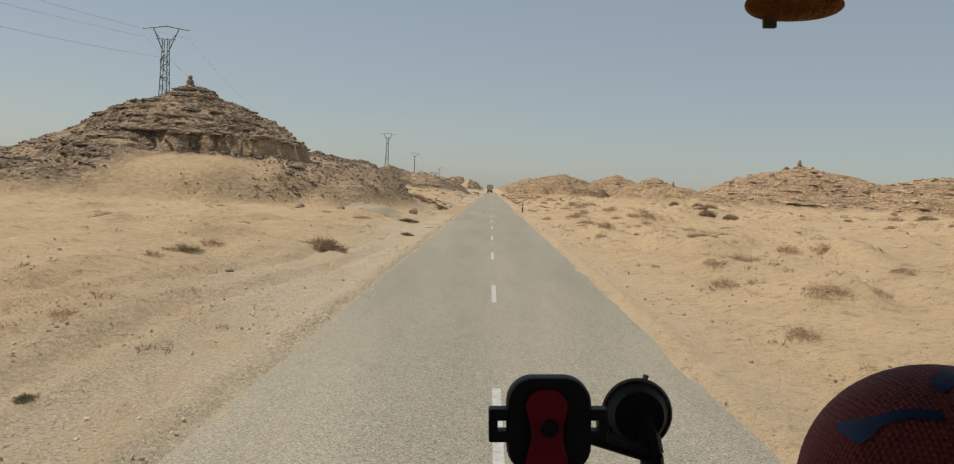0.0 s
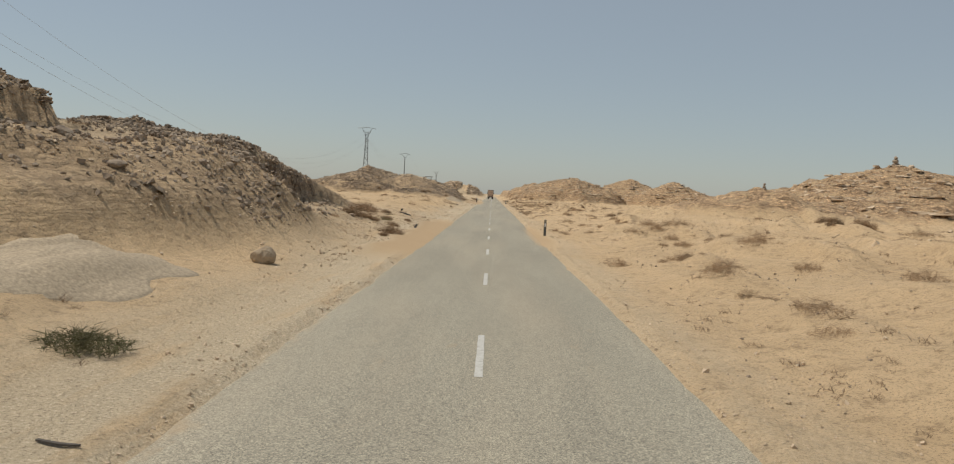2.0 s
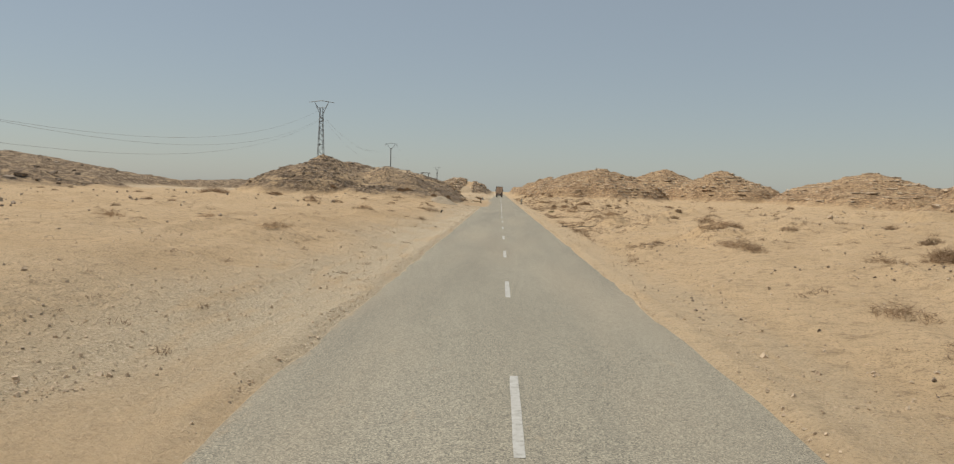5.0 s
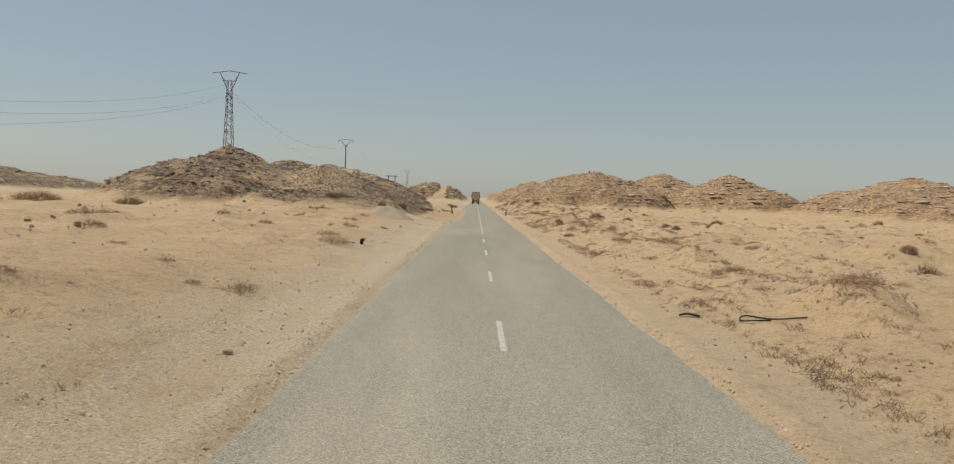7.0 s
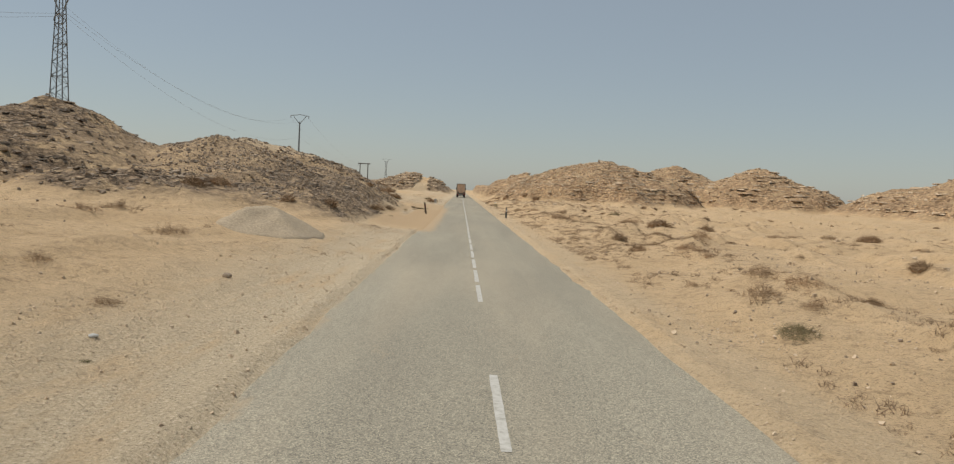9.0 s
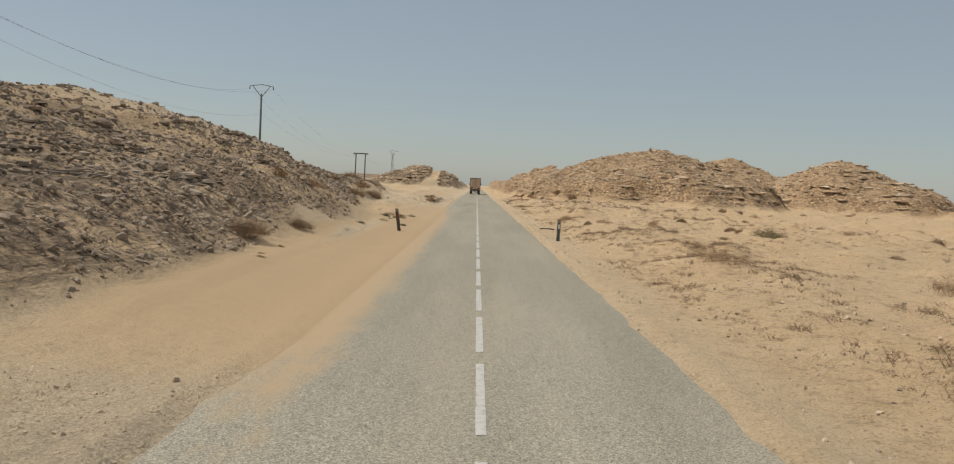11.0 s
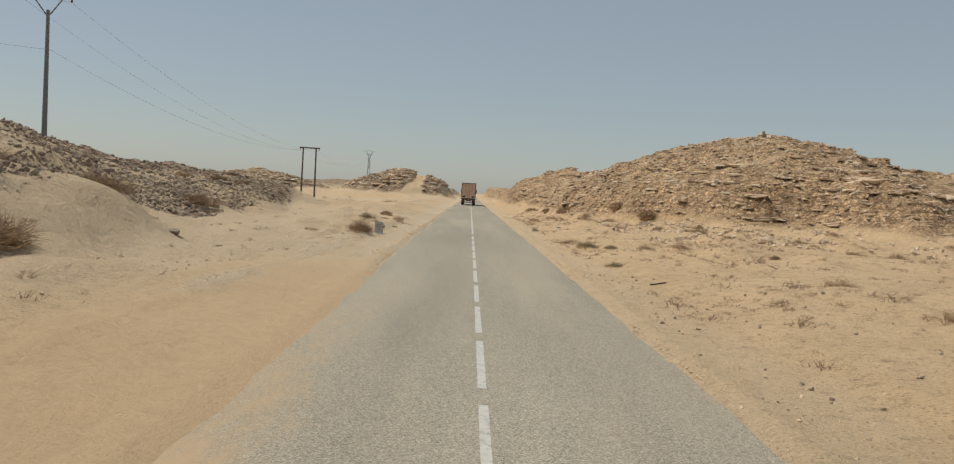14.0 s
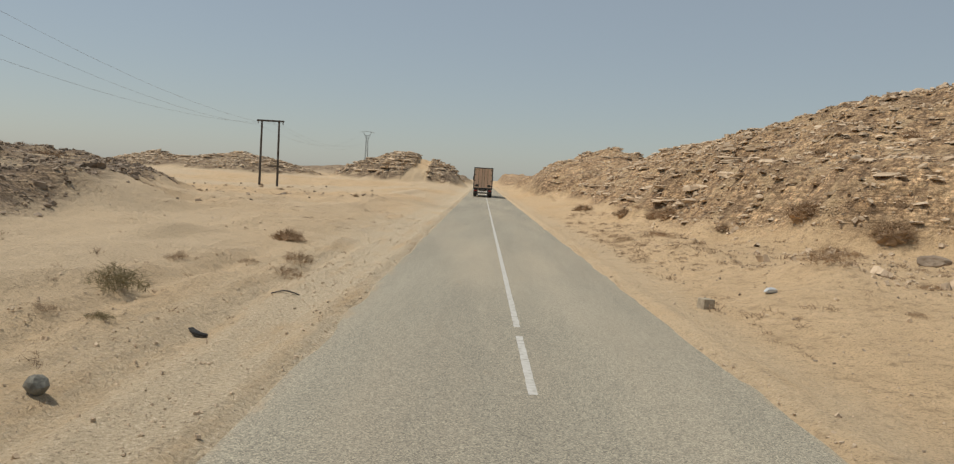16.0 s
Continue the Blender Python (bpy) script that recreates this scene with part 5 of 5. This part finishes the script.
def strip(points, width, thick, name, label, category, mat=RUBBER, ribs=True):
    """A bent strip of tyre tread lying about."""
    pts = [Vector(p) for p in points]
    bm = bmesh.new()
    rows = []
    n = 18
    for k in range(n + 1):
        u = k / n * (len(pts) - 1)
        i = min(int(u), len(pts) - 2)
        p0, p1, p2, p3 = pts[max(i - 1, 0)], pts[i], pts[i + 1], pts[min(i + 2, len(pts) - 1)]
        t = u - i
        q = 0.5 * ((2 * p1) + (p2 - p0) * t + (2 * p0 - 5 * p1 + 4 * p2 - p3) * t * t + (3 * p1 - p0 - 3 * p2 + p3) * t ** 3)
        w = width * (0.35 + 0.65 * math.sin(math.pi * min(1, max(0.12, k / n))) ** 0.4)
        way = (p2 - p1).normalized()
        across = way.cross(Vector((0, 0, 1)))
        across = (across.normalized() if across.length > 0.1 else Vector((1, 0, 0))) * w / 2
        up = across.cross(way).normalized() * thick * (1.3 if ribs and k % 2 else 1)
        rows.append([bm.verts.new(q + a) for a in (-across, across, across + up, -across + up)])
    for a, b in zip(rows, rows[1:]):
        for j in range(4):
            bm.faces.new((a[j], a[(j + 1) % 4], b[(j + 1) % 4], b[j]))
    bm.faces.new(rows[0][::-1])
    bm.faces.new(rows[-1])
    ob = mesh_object(name, bm, mat)
    return tagged(ob, label, category, "tyre scraps")


def lay(x, y, dz=0.01):
    return (x, y, foot_of(x, y) + dz)


strip([lay(-7.0, 101.9, 0.02), lay(-6.7, 101.7, 0.04), lay(-6.4, 101.55, 0.04), lay(-6.1, 101.4, 0.01)], 0.2, 0.05, "tyre_strip", "torn black lorry tyre tread on sand", "tyre scrap")
strip([lay(-7.1, 104), lay(-7.05, 103.9, 0.12), lay(-6.98, 103.8, 0.2)], 0.16, 0.04, "tyre_strip", "upright scrap of black tyre on sand", "tyre scrap")
strip([lay(-5.32, 164.6, -0.02), lay(-5.3, 164.5, 0.13), lay(-5.24, 164.38, 0.24), lay(-5.14, 164.25, 0.27)], 0.16, 0.03, "tyre_strip", "curled black rubber scrap standing in sand", "tyre scrap")
strip([lay(-5.62, 164), lay(-5.5, 164, 0.03)], 0.08, 0.03, "tyre_strip", "small black rubber scrap on sand", "tyre scrap")
strip([lay(5.35, 146.3), lay(5.0, 146.15, 0.02), lay(4.82, 146.5, 0.02), lay(5.05, 146.9, 0.02), lay(5.5, 146.6, 0.01), lay(5.95, 146)], 0.028, 0.03, "tyre_strip", "looped thin black rubber strip on sand", "tyre scrap", ribs=False)
strip([lay(3.85, 147.4), lay(4.0, 147.3, 0.05), lay(4.22, 147.2)], 0.12, 0.03, "tyre_strip", "crumpled black rubber scrap on the verge", "tyre scrap")
strip([lay(3.55, 245.3), lay(3.76, 245.1, 0.05), lay(4.05, 244.9, 0.03), lay(4.2, 244.6)], 0.16, 0.04, "tyre_strip", "torn black tyre tread on the verge", "tyre scrap")
strip([lay(-4.62, 299.5), lay(-4.47, 299.35, 0.05), lay(-4.32, 299.3, 0.02)], 0.09, 0.03, "tyre_strip", "small dark rubber scrap on the verge", "tyre scrap")
strip([lay(4.6, 274.7), lay(4.78, 274.65, 0.03), lay(5.0, 274.6)], 0.06, 0.03, "tyre_strip", "thin dark rubber scrap on sand", "tyre scrap")
strip([lay(-4.45, 303.1), lay(-4.2, 303.1, 0.02), lay(-3.95, 303.15)], 0.05, 0.02, "stick", "grey weathered stick on the verge", "stick", WOOD, False)
strip([lay(-3.7, 47.3), lay(-3.45, 47.2, 0.02), lay(-3.25, 47.15)], 0.04, 0.02, "stick", "thin dark stick on the verge", "stick", WOOD, False)


def fender(x, y):
    """A curved dark plastic panel stuck upright in the sand."""
    bm = bmesh.new()
    rows = []
    for k in range(7):
        z = -0.1 + 0.06 * k
        w = 0.085 * math.sin(math.pi * (0.25 + 0.68 * k / 6))
        bow = 0.05 * math.sin(math.pi * k / 6)
        rows.append([bm.verts.new((sx * w, bow + d, z)) for d in (0.0, 0.012) for sx in (-1, 1)])
    for a, b in zip(rows, rows[1:]):
        for i, j in ((0, 1), (1, 3), (3, 2), (2, 0)):
            bm.faces.new((a[i], a[j], b[j], b[i]))
    bm.faces.new((rows[0][0], rows[0][1], rows[0][3], rows[0][2]))
    bm.faces.new((rows[-1][0], rows[-1][1], rows[-1][3], rows[-1][2]))
    ob = mesh_object("plastic_panel", bm, plain_material("scuffed_dark_plastic", (0.17, 0.18, 0.18), 0.5, 0, 9, 0.3))
    ob.matrix_basis = pose(x, y, foot_of(x, y), 0, 24, 20)
    return tagged(ob, "broken dark plastic panel standing in drifted sand", "debris")


fender(-4.33, 87.1)


def concrete_block(x, y):
    bm = box(bmesh.new(), -0.13, -0.12, -0.03, 0.13, 0.12, 0.2, 0.02)
    ob = mesh_object("concrete_block", bm, plain_material("dusty_concrete", (0.44, 0.37, 0.27), 0.95, 0, 9, 0.4, 0.4))
    ob.matrix_basis = pose(x, y, foot_of(x, y), 0, 4, 20)
    return tagged(ob, "dusty broken concrete block on the gravel verge", "block")


concrete_block(3.95, 304.6)
boulder(5.6, 305.6, 0.38, 0.25, 0.14, 30, 77, "crumpled white plastic scrap on the verge", plain_material("white_plastic_scrap", (0.55, 0.57, 0.57), 0.5), "")


# ---- lorry ----
def lorry(x, y):
    dark = plain_material("dusty_black_steel", (0.05, 0.047, 0.042), 0.7, 0, 3, 0.4)
    tan = plain_material("dusty_tan_doors", (0.70, 0.48, 0.33), 0.6, 0, 1.5, 0.2)
    side_paint = plain_material("dusty_white_panels", (0.55, 0.5, 0.43), 0.6, 0, 0.8, 0.2)
    cab_paint = plain_material("dusty_white_cab", (0.55, 0.52, 0.47), 0.45, 0, 1.0, 0.15)
    red = plain_material("red_lamp", (0.35, 0.03, 0.02), 0.3)
    thing = tagged(new("lorry"), "articulated lorry with tan rear doors driving away", "lorry")
    thing.matrix_basis = pose(x, y, 0.012)
    part("trailer_body", box(bmesh.new(), -1.27, 0.06, 1.15, 1.27, 13.4, 3.98, 0.03), side_paint, thing)
    for s in (-1, 1):
        door = part("rear_door", box(bmesh.new(), min(0.02 * s, 1.17 * s), -0.02, 1.28, max(0.02 * s, 1.17 * s), 0.055, 3.86, 0.012), tan, thing, "dusty tan rear door")
        for lx in (0.16, 0.62):
            part("locking_bar", rod(bmesh.new(), (s * lx, -0.05, 1.3), (s * lx, -0.05, 3.84), 0.02, 0.02, 6), dark, door)
        for z in (1.5, 2.2, 2.95, 3.6):
            part("hinge", box(bmesh.new(), min(s * 0.98, s * 1.2), -0.045, z, max(s * 0.98, s * 1.2), -0.021, z + 0.09, 0.008), dark, door)
        part("sign_plate", box(bmesh.new(), s * 0.78 - 0.2, -0.032, 1.42, s * 0.78 + 0.2, -0.022, 1.72, 0.004), dark, door, "dark square plate")
        part("frame_post", box(bmesh.new(), min(s * 1.18, s * 1.29), -0.06, 1.1, max(s * 1.18, s * 1.29), 0.06, 4.0, 0.015), dark, thing)
        part("tail_lamp", box(bmesh.new(), s * 0.95 - 0.2, -0.09, 0.82, s * 0.95 + 0.2, -0.03, 0.96, 0.015), red, thing)
        part("mudflap", box(bmesh.new(), s * 0.95 - 0.3, 1.1, 0.22, s * 0.95 + 0.3, 1.13, 0.95, 0.01), RUBBER, thing)
        part("chassis_beam", box(bmesh.new(), s * 0.45 - 0.06, 0.1, 0.85, s * 0.45 + 0.06, 13.2, 1.14, 0.02), dark, thing)
        part("mirror", box(bmesh.new(), s * 1.42 - 0.12, 15.6, 2.2, s * 1.42 + 0.12, 15.75, 2.9, 0.04), dark, thing)
        part("mirror_arm", rod(bmesh.new(), (s * 1.2, 15.68, 2.75), (s * 1.4, 15.68, 2.75), 0.025, 0.025, 6), dark, thing)
    part("top_rail", box(bmesh.new(), -1.29, -0.06, 3.87, 1.29, 0.06, 4.0, 0.015), dark, thing)
    part("bottom_rail", box(bmesh.new(), -1.29, -0.06, 1.08, 1.29, 0.06, 1.27, 0.015), dark, thing)
    part("bumper_bar", box(bmesh.new(), -1.2, -0.08, 0.5, 1.2, 0.04, 0.66, 0.02), dark, thing)
    for s in (-0.8, 0.8):
        part("bumper_bracket", box(bmesh.new(), s - 0.05, -0.03, 0.6, s + 0.05, 0.08, 1.1, 0.01), dark, thing)
    part("number_plate", box(bmesh.new(), -0.3, -0.1, 0.68, 0.3, -0.085, 0.8, 0.004), REFLECT, thing)
    for wy in (1.7, 3.0, 4.3, 12.6, 15.9):
        for s in (-1, 1):
            bm = bmesh.new()
            m = Matrix.Translation((s * 1.02, wy, 0.5)) @ Matrix.Rotation(math.pi / 2, 4, "Y")
            bmesh.ops.create_cone(bm, cap_ends=True, segments=24, radius1=0.5, radius2=0.5, depth=0.42, matrix=m)
            bmesh.ops.bevel(bm, geom=[e for e in bm.edges if len(e.link_faces) == 2 and any(len(f.verts) > 4 for f in e.link_faces)], offset=0.06, segments=2, affect="EDGES")
            wheel = part("wheel", bm, RUBBER, thing)
            m2 = Matrix.Translation((s * 1.235, wy, 0.5)) @ Matrix.Rotation(math.pi / 2, 4, "Y")
            hub = bmesh.new()
            bmesh.ops.create_cone(hub, cap_ends=True, segments=18, radius1=0.28, radius2=0.24, depth=0.05, matrix=m2)
            part("rim", hub, STEEL, wheel)
    cab = bmesh.new()
    box(cab, -1.22, 14.0, 0.75, 1.22, 16.3, 3.3, 0.12)
    part("cab", cab, cab_paint, thing)
    part("fifth_wheel_deck", box(bmesh.new(), -0.5, 11.5, 0.7, 0.5, 16.0, 0.84, 0.02), dark, thing)
    return thing


lorry(-0.55, 396.0)


# ---- the vehicle's cab, as it stands when the drive begins ----
EYE = look(*PATH[0][1:])
F = 1305.0


def spot(px, py, d):
    """A place seen d metres ahead from the driver's eye, by its offsets from the middle of the view."""
    return EYE @ Vector(((px - 784) / F * d, (381 - py) / F * d, -d))


BLACK = plain_material("matt_black_plastic", (0.012, 0.012, 0.012), 0.6, 0, 30, 0.2)
LINING = plain_material("dark_cab_lining", (0.03, 0.028, 0.026), 0.85, 0, 12, 0.3)
SHELL = plain_material("dusty_white_shell", (0.55, 0.53, 0.49), 0.5, 0, 1.2, 0.15)


def cab_shell():
    thing = tagged(new("vehicle_cab"), "dark open-fronted cab with a black dashboard", "cab")
    cx, y0 = -0.2, EYE.translation.y - 1.4
    y1 = y0 + 2.45
    part("dashboard", box(bmesh.new(), cx - 1.05, y0 + 1.7, 1.86, cx + 1.05, y0 + 2.3, 2.04, 0.05), LINING, thing)
    part("bulkhead", box(bmesh.new(), cx - 1.1, y0 + 2.3, 0.02, cx + 1.1, y0 + 2.4, 1.95, 0.03), SHELL, thing)
    part("floor_pan", box(bmesh.new(), cx - 1.1, y0, 0.35, cx + 1.1, y0 + 2.3, 0.5, 0.02), LINING, thing)
    part("roof", box(bmesh.new(), cx - 1.1, y0, 2.80, cx + 1.1, y1, 2.88, 0.03), LINING, thing)
    part("rear_panel", box(bmesh.new(), cx - 1.1, y0 - 0.06, 0.35, cx + 1.1, y0, 2.88, 0.02), LINING, thing)
    for s in (-1, 1):
        part("side_panel", box(bmesh.new(), cx + s * 1.13 - 0.03, y0, 0.35, cx + s * 1.13 + 0.03, y0 + 2.3, 2.0, 0.02), LINING, thing)
        for py in (y0 + 0.06, y1 - 0.12):
            part("roof_pillar", box(bmesh.new(), cx + s * 1.13 - 0.03, py - 0.05, 2.0, cx + s * 1.13 + 0.03, py + 0.05, 2.8, 0.01), LINING, thing)
        bm = bmesh.new()
        m = Matrix.Translation((cx + s * 0.95, y0 + 1.6, 0.37)) @ Matrix.Rotation(math.pi / 2, 4, "Y")
        bmesh.ops.create_cone(bm, cap_ends=True, segments=24, radius1=0.36, radius2=0.36, depth=0.24, matrix=m)
        part("wheel", bm, RUBBER, thing)
    return thing


cab_shell()


def rounded_slab(w, h, t, r, waist=0.0, n=8):
    """A slab in the local xy plane with rounded corners, t thick, drawn in at its middle by waist."""
    ring = []
    for cx, cy, a0 in ((w / 2 - r, h / 2 - r, 0), (-w / 2 + r, h / 2 - r, 90), (-w / 2 + r, -h / 2 + r, 180), (w / 2 - r, -h / 2 + r, 270)):
        for k in range(n + 1):
            a = math.radians(a0 + 90 * k / n)
            ring.append((cx + r * math.cos(a), cy + r * math.sin(a)))
    full = []
    for (a, b), (c, d) in zip(ring, ring[1:] + ring[:1]):
        steps = 8 if math.hypot(c - a, d - b) > 0.02 else 1
        full += [(a + (c - a) * k / steps, b + (d - b) * k / steps) for k in range(steps)]
    bm = bmesh.new()
    rows = []
    for z, s in ((-t / 2, 0.96), (-t / 2 + 0.004, 1.0), (t / 2 - 0.004, 1.0), (t / 2, 0.95)):
        rows.append([bm.verts.new((a * s * (1 - waist * math.exp(-(b / h * 4.2) ** 2)), b * (1 if s == 1 else 0.98), z)) for a, b in full])
    for a, b in zip(rows, rows[1:]):
        for i in range(len(full)):
            j = (i + 1) % len(full)
            bm.faces.new((a[i], a[j], b[j], b[i]))
    bm.faces.new(rows[0][::-1])
    bm.faces.new(rows[-1])
    return bm


def phone_holder():
    d = 0.72
    u = d / F
    thing = tagged(new("phone_holder"), "empty black and red phone holder with suction mount", "phone holder")
    thing.matrix_basis = Matrix.Translation(spot(901, 695, d)) @ EYE.to_3x3().to_4x4()
    part("cradle", rounded_slab(138 * u, 156 * u, 0.022, 0.024), BLACK, thing)
    red = plain_material("glossy_red_plastic", (0.34, 0.02, 0.03), 0.35, 0, 40, 0.1)
    pad = rounded_slab(74 * u, 146 * u, 0.006, 0.018, 0.30)
    bmesh.ops.translate(pad, verts=pad.verts, vec=(-4 * u, -12 * u, 0.013))
    part("back_pad", pad, red, thing, "dark red hourglass pad")
    b = bmesh.new()
    bmesh.ops.create_cone(b, cap_ends=True, segments=24, radius1=0.0085, radius2=0.007, depth=0.006, matrix=Matrix.Translation((0, -2 * u, 0.018)))
    part("button", b, BLACK, thing)
    for x0, x1, hole in ((-98, -66, True), (66, 95, False)):
        c = bmesh.new()
        lo, hi = min(x0, x1) * u, max(x0, x1) * u
        for y0, y1 in ((8, 27), (-27, -9)):
            box(c, lo, y0 * u, -0.006, hi, y1 * u, 0.012, 0.002)
        edge = (lo, lo + 0.008) if hole else (hi - 0.008, hi)
        box(c, edge[0], -9 * u, -0.006, edge[1], 8 * u, 0.012, 0.0)
        part("side_clamp", c, BLACK, thing)
    arm = bmesh.new()
    rod(arm, (75 * u, -30 * u, -0.02), (190 * u, -78 * u, -0.05), 0.008, 0.008, 10)
    rod(arm, (190 * u, -78 * u, -0.05), (176 * u, -12 * u, -0.06), 0.012, 0.014, 10)
    rod(arm, (0, -60 * u, -0.015), (75 * u, -30 * u, -0.02), 0.008, 0.008, 10)
    part("arm", arm, BLACK, thing)
    cup = bmesh.new()
    bmesh.ops.create_cone(cup, cap_ends=True, segments=40, radius1=0.032, radius2=0.024, depth=0.014, matrix=Matrix.Translation((168 * u, -10 * u, -0.055)))
    part("suction_cup", cup, BLACK, thing)
    lip = bmesh.new()
    for k in range(40):
        a, b2 = k * math.tau / 40, (k + 1) * math.tau / 40
        rod(lip, (168 * u + 0.0335 * math.cos(a), -10 * u + 0.0335 * math.sin(a), -0.062), (168 * u + 0.0335 * math.cos(b2), -10 * u + 0.0335 * math.sin(b2), -0.062), 0.0018, 0.0018, 5)
    rod(lip, (183 * u, 52 * u, -0.062), (185 * u, 59 * u, -0.062), 0.003, 0.003, 8)
    part("cup_lip", lip, plain_material("clear_rubber_lip", (0.35, 0.33, 0.28), 0.4), thing, "pale see-through rim")
    foot = bmesh.new()
    rod(foot, (190 * u, -78 * u, -0.05), (200 * u, -190 * u, -0.06), 0.011, 0.016, 10)
    part("stand", foot, BLACK, thing)
    return thing


phone_holder()


def ball():
    m, n, l, b = material("ribbed_red_rubber", 0.7)
    c = tint(n, l, grain(n, l, 30, 4), [(0.3, (0.22, 0.018, 0.013)), (0.7, (0.34, 0.032, 0.022))])
    w = n.new("ShaderNodeTexVoronoi")
    w.inputs["Scale"].default_value, w.inputs["Randomness"].default_value = 270, 0.12
    tc = n.new("ShaderNodeTexCoord")
    l.new(tc.outputs["Object"], w.inputs["Vector"])
    l.new(mix(n, l, 0.8, c, tint(n, l, w.outputs["Distance"], [(0.25, (1.15, 1.15, 1.15)), (0.6, (0.5, 0.46, 0.44))]), "MULTIPLY"), b.inputs["Base Color"])
    relief(n, l, b, w.outputs["Distance"], 0.9, 0.004)
    thing = tagged(new("ball"), "dark red dimpled ball with blue marks on the dashboard", "ball")
    mid = spot(1547, 824, 0.65)
    thing.matrix_basis = Matrix.Translation(mid) @ EYE.to_3x3().to_4x4()
    r = 223 * 0.65 / F
    s = bmesh.new()
    bmesh.ops.create_uvsphere(s, u_segments=64, v_segments=40, radius=r)
    for f in s.faces:
        f.smooth = True
    part("skin", s, m, thing)
    blue = plain_material("blue_print", (0.006, 0.035, 0.115), 0.6, 0, 60, 0.3)
    strokes = (((-181, 121, 9), (-165, 135, 8), (-148, 150, 5), (-115, 166, 5), (-90, 170, 6), (-72, 169, 6)),
               ((-27, 178, 4), (-15, 165, 8), (5, 135, 6), (33, 103, 8), (70, 75, 14)), ((-55, 201, 5), (-35, 211, 6), (-5, 219, 4)))
    for pts in strokes:
        bm = bmesh.new()
        rows = []
        for k in range(19):
            t = k / 18 * (len(pts) - 1)
            i = min(int(t), len(pts) - 2)
            a, c2 = pts[i], pts[i + 1]
            x, y, w2 = (a[j] + (c2[j] - a[j]) * (t - i) for j in range(3))
            dx, dy = c2[0] - a[0], c2[1] - a[1]
            q = math.hypot(dx, dy)
            row = []
            for side_ in (-1, 0, 1):
                px, py = (x - dy / q * w2 * side_) / 224 * r, (y + dx / q * w2 * side_) / 224 * r
                k2 = min(1.0, 0.995 * r / max(1e-6, math.hypot(px, py)))
                px, py = px * k2, py * k2
                z = math.sqrt(max(0.0, r * r - px * px - py * py))
                row.append(bm.verts.new(Vector((px, py, z)).normalized() * (r + 0.0006)))
            rows.append(row)
        for a, b2 in zip(rows, rows[1:]):
            for j in range(2):
                bm.faces.new((a[j], a[j + 1], b2[j + 1], b2[j]))
        part("blue_mark", bm, blue, thing, "printed blue stroke")
    return thing


ball()


def hanging_toy():
    d = 0.6
    u = d / F
    thing = tagged(new("hanging_plush"), "orange-brown fuzzy plush hanging from the cab roof", "plush toy")
    thing.matrix_basis = Matrix.Translation(spot(1306, 8, d)) @ EYE.to_3x3().to_4x4()
    bm = bmesh.new()
    bmesh.ops.create_uvsphere(bm, u_segments=32, v_segments=20, radius=1)
    for v in bm.verts:
        e = 1 - 0.12 * v.co.x
        v.co = Vector((math.copysign(abs(v.co.x) ** 0.8, v.co.x) * 82 * u, v.co.y * 26 * u * e, v.co.z * 30 * u))
    for f in bm.faces:
        f.smooth = True
    part("body", bm, plain_material("orange_plush", (0.36, 0.13, 0.025), 0.95, 0, 60, 0.4, 0.6), thing)
    tab = box(bmesh.new(), -52 * u, -38 * u, -0.002, -30 * u, -20 * u, 0.002, 0.001)
    part("fabric_tab", tab, plain_material("khaki_tab", (0.14, 0.12, 0.07), 0.9), thing, "small khaki fabric tab")
    part("cord", rod(bmesh.new(), (0, 20 * u, 0), (10 * u, 240 * u, 0), 0.002, 0.002, 6), BLACK, thing)
    return thing


hanging_toy()
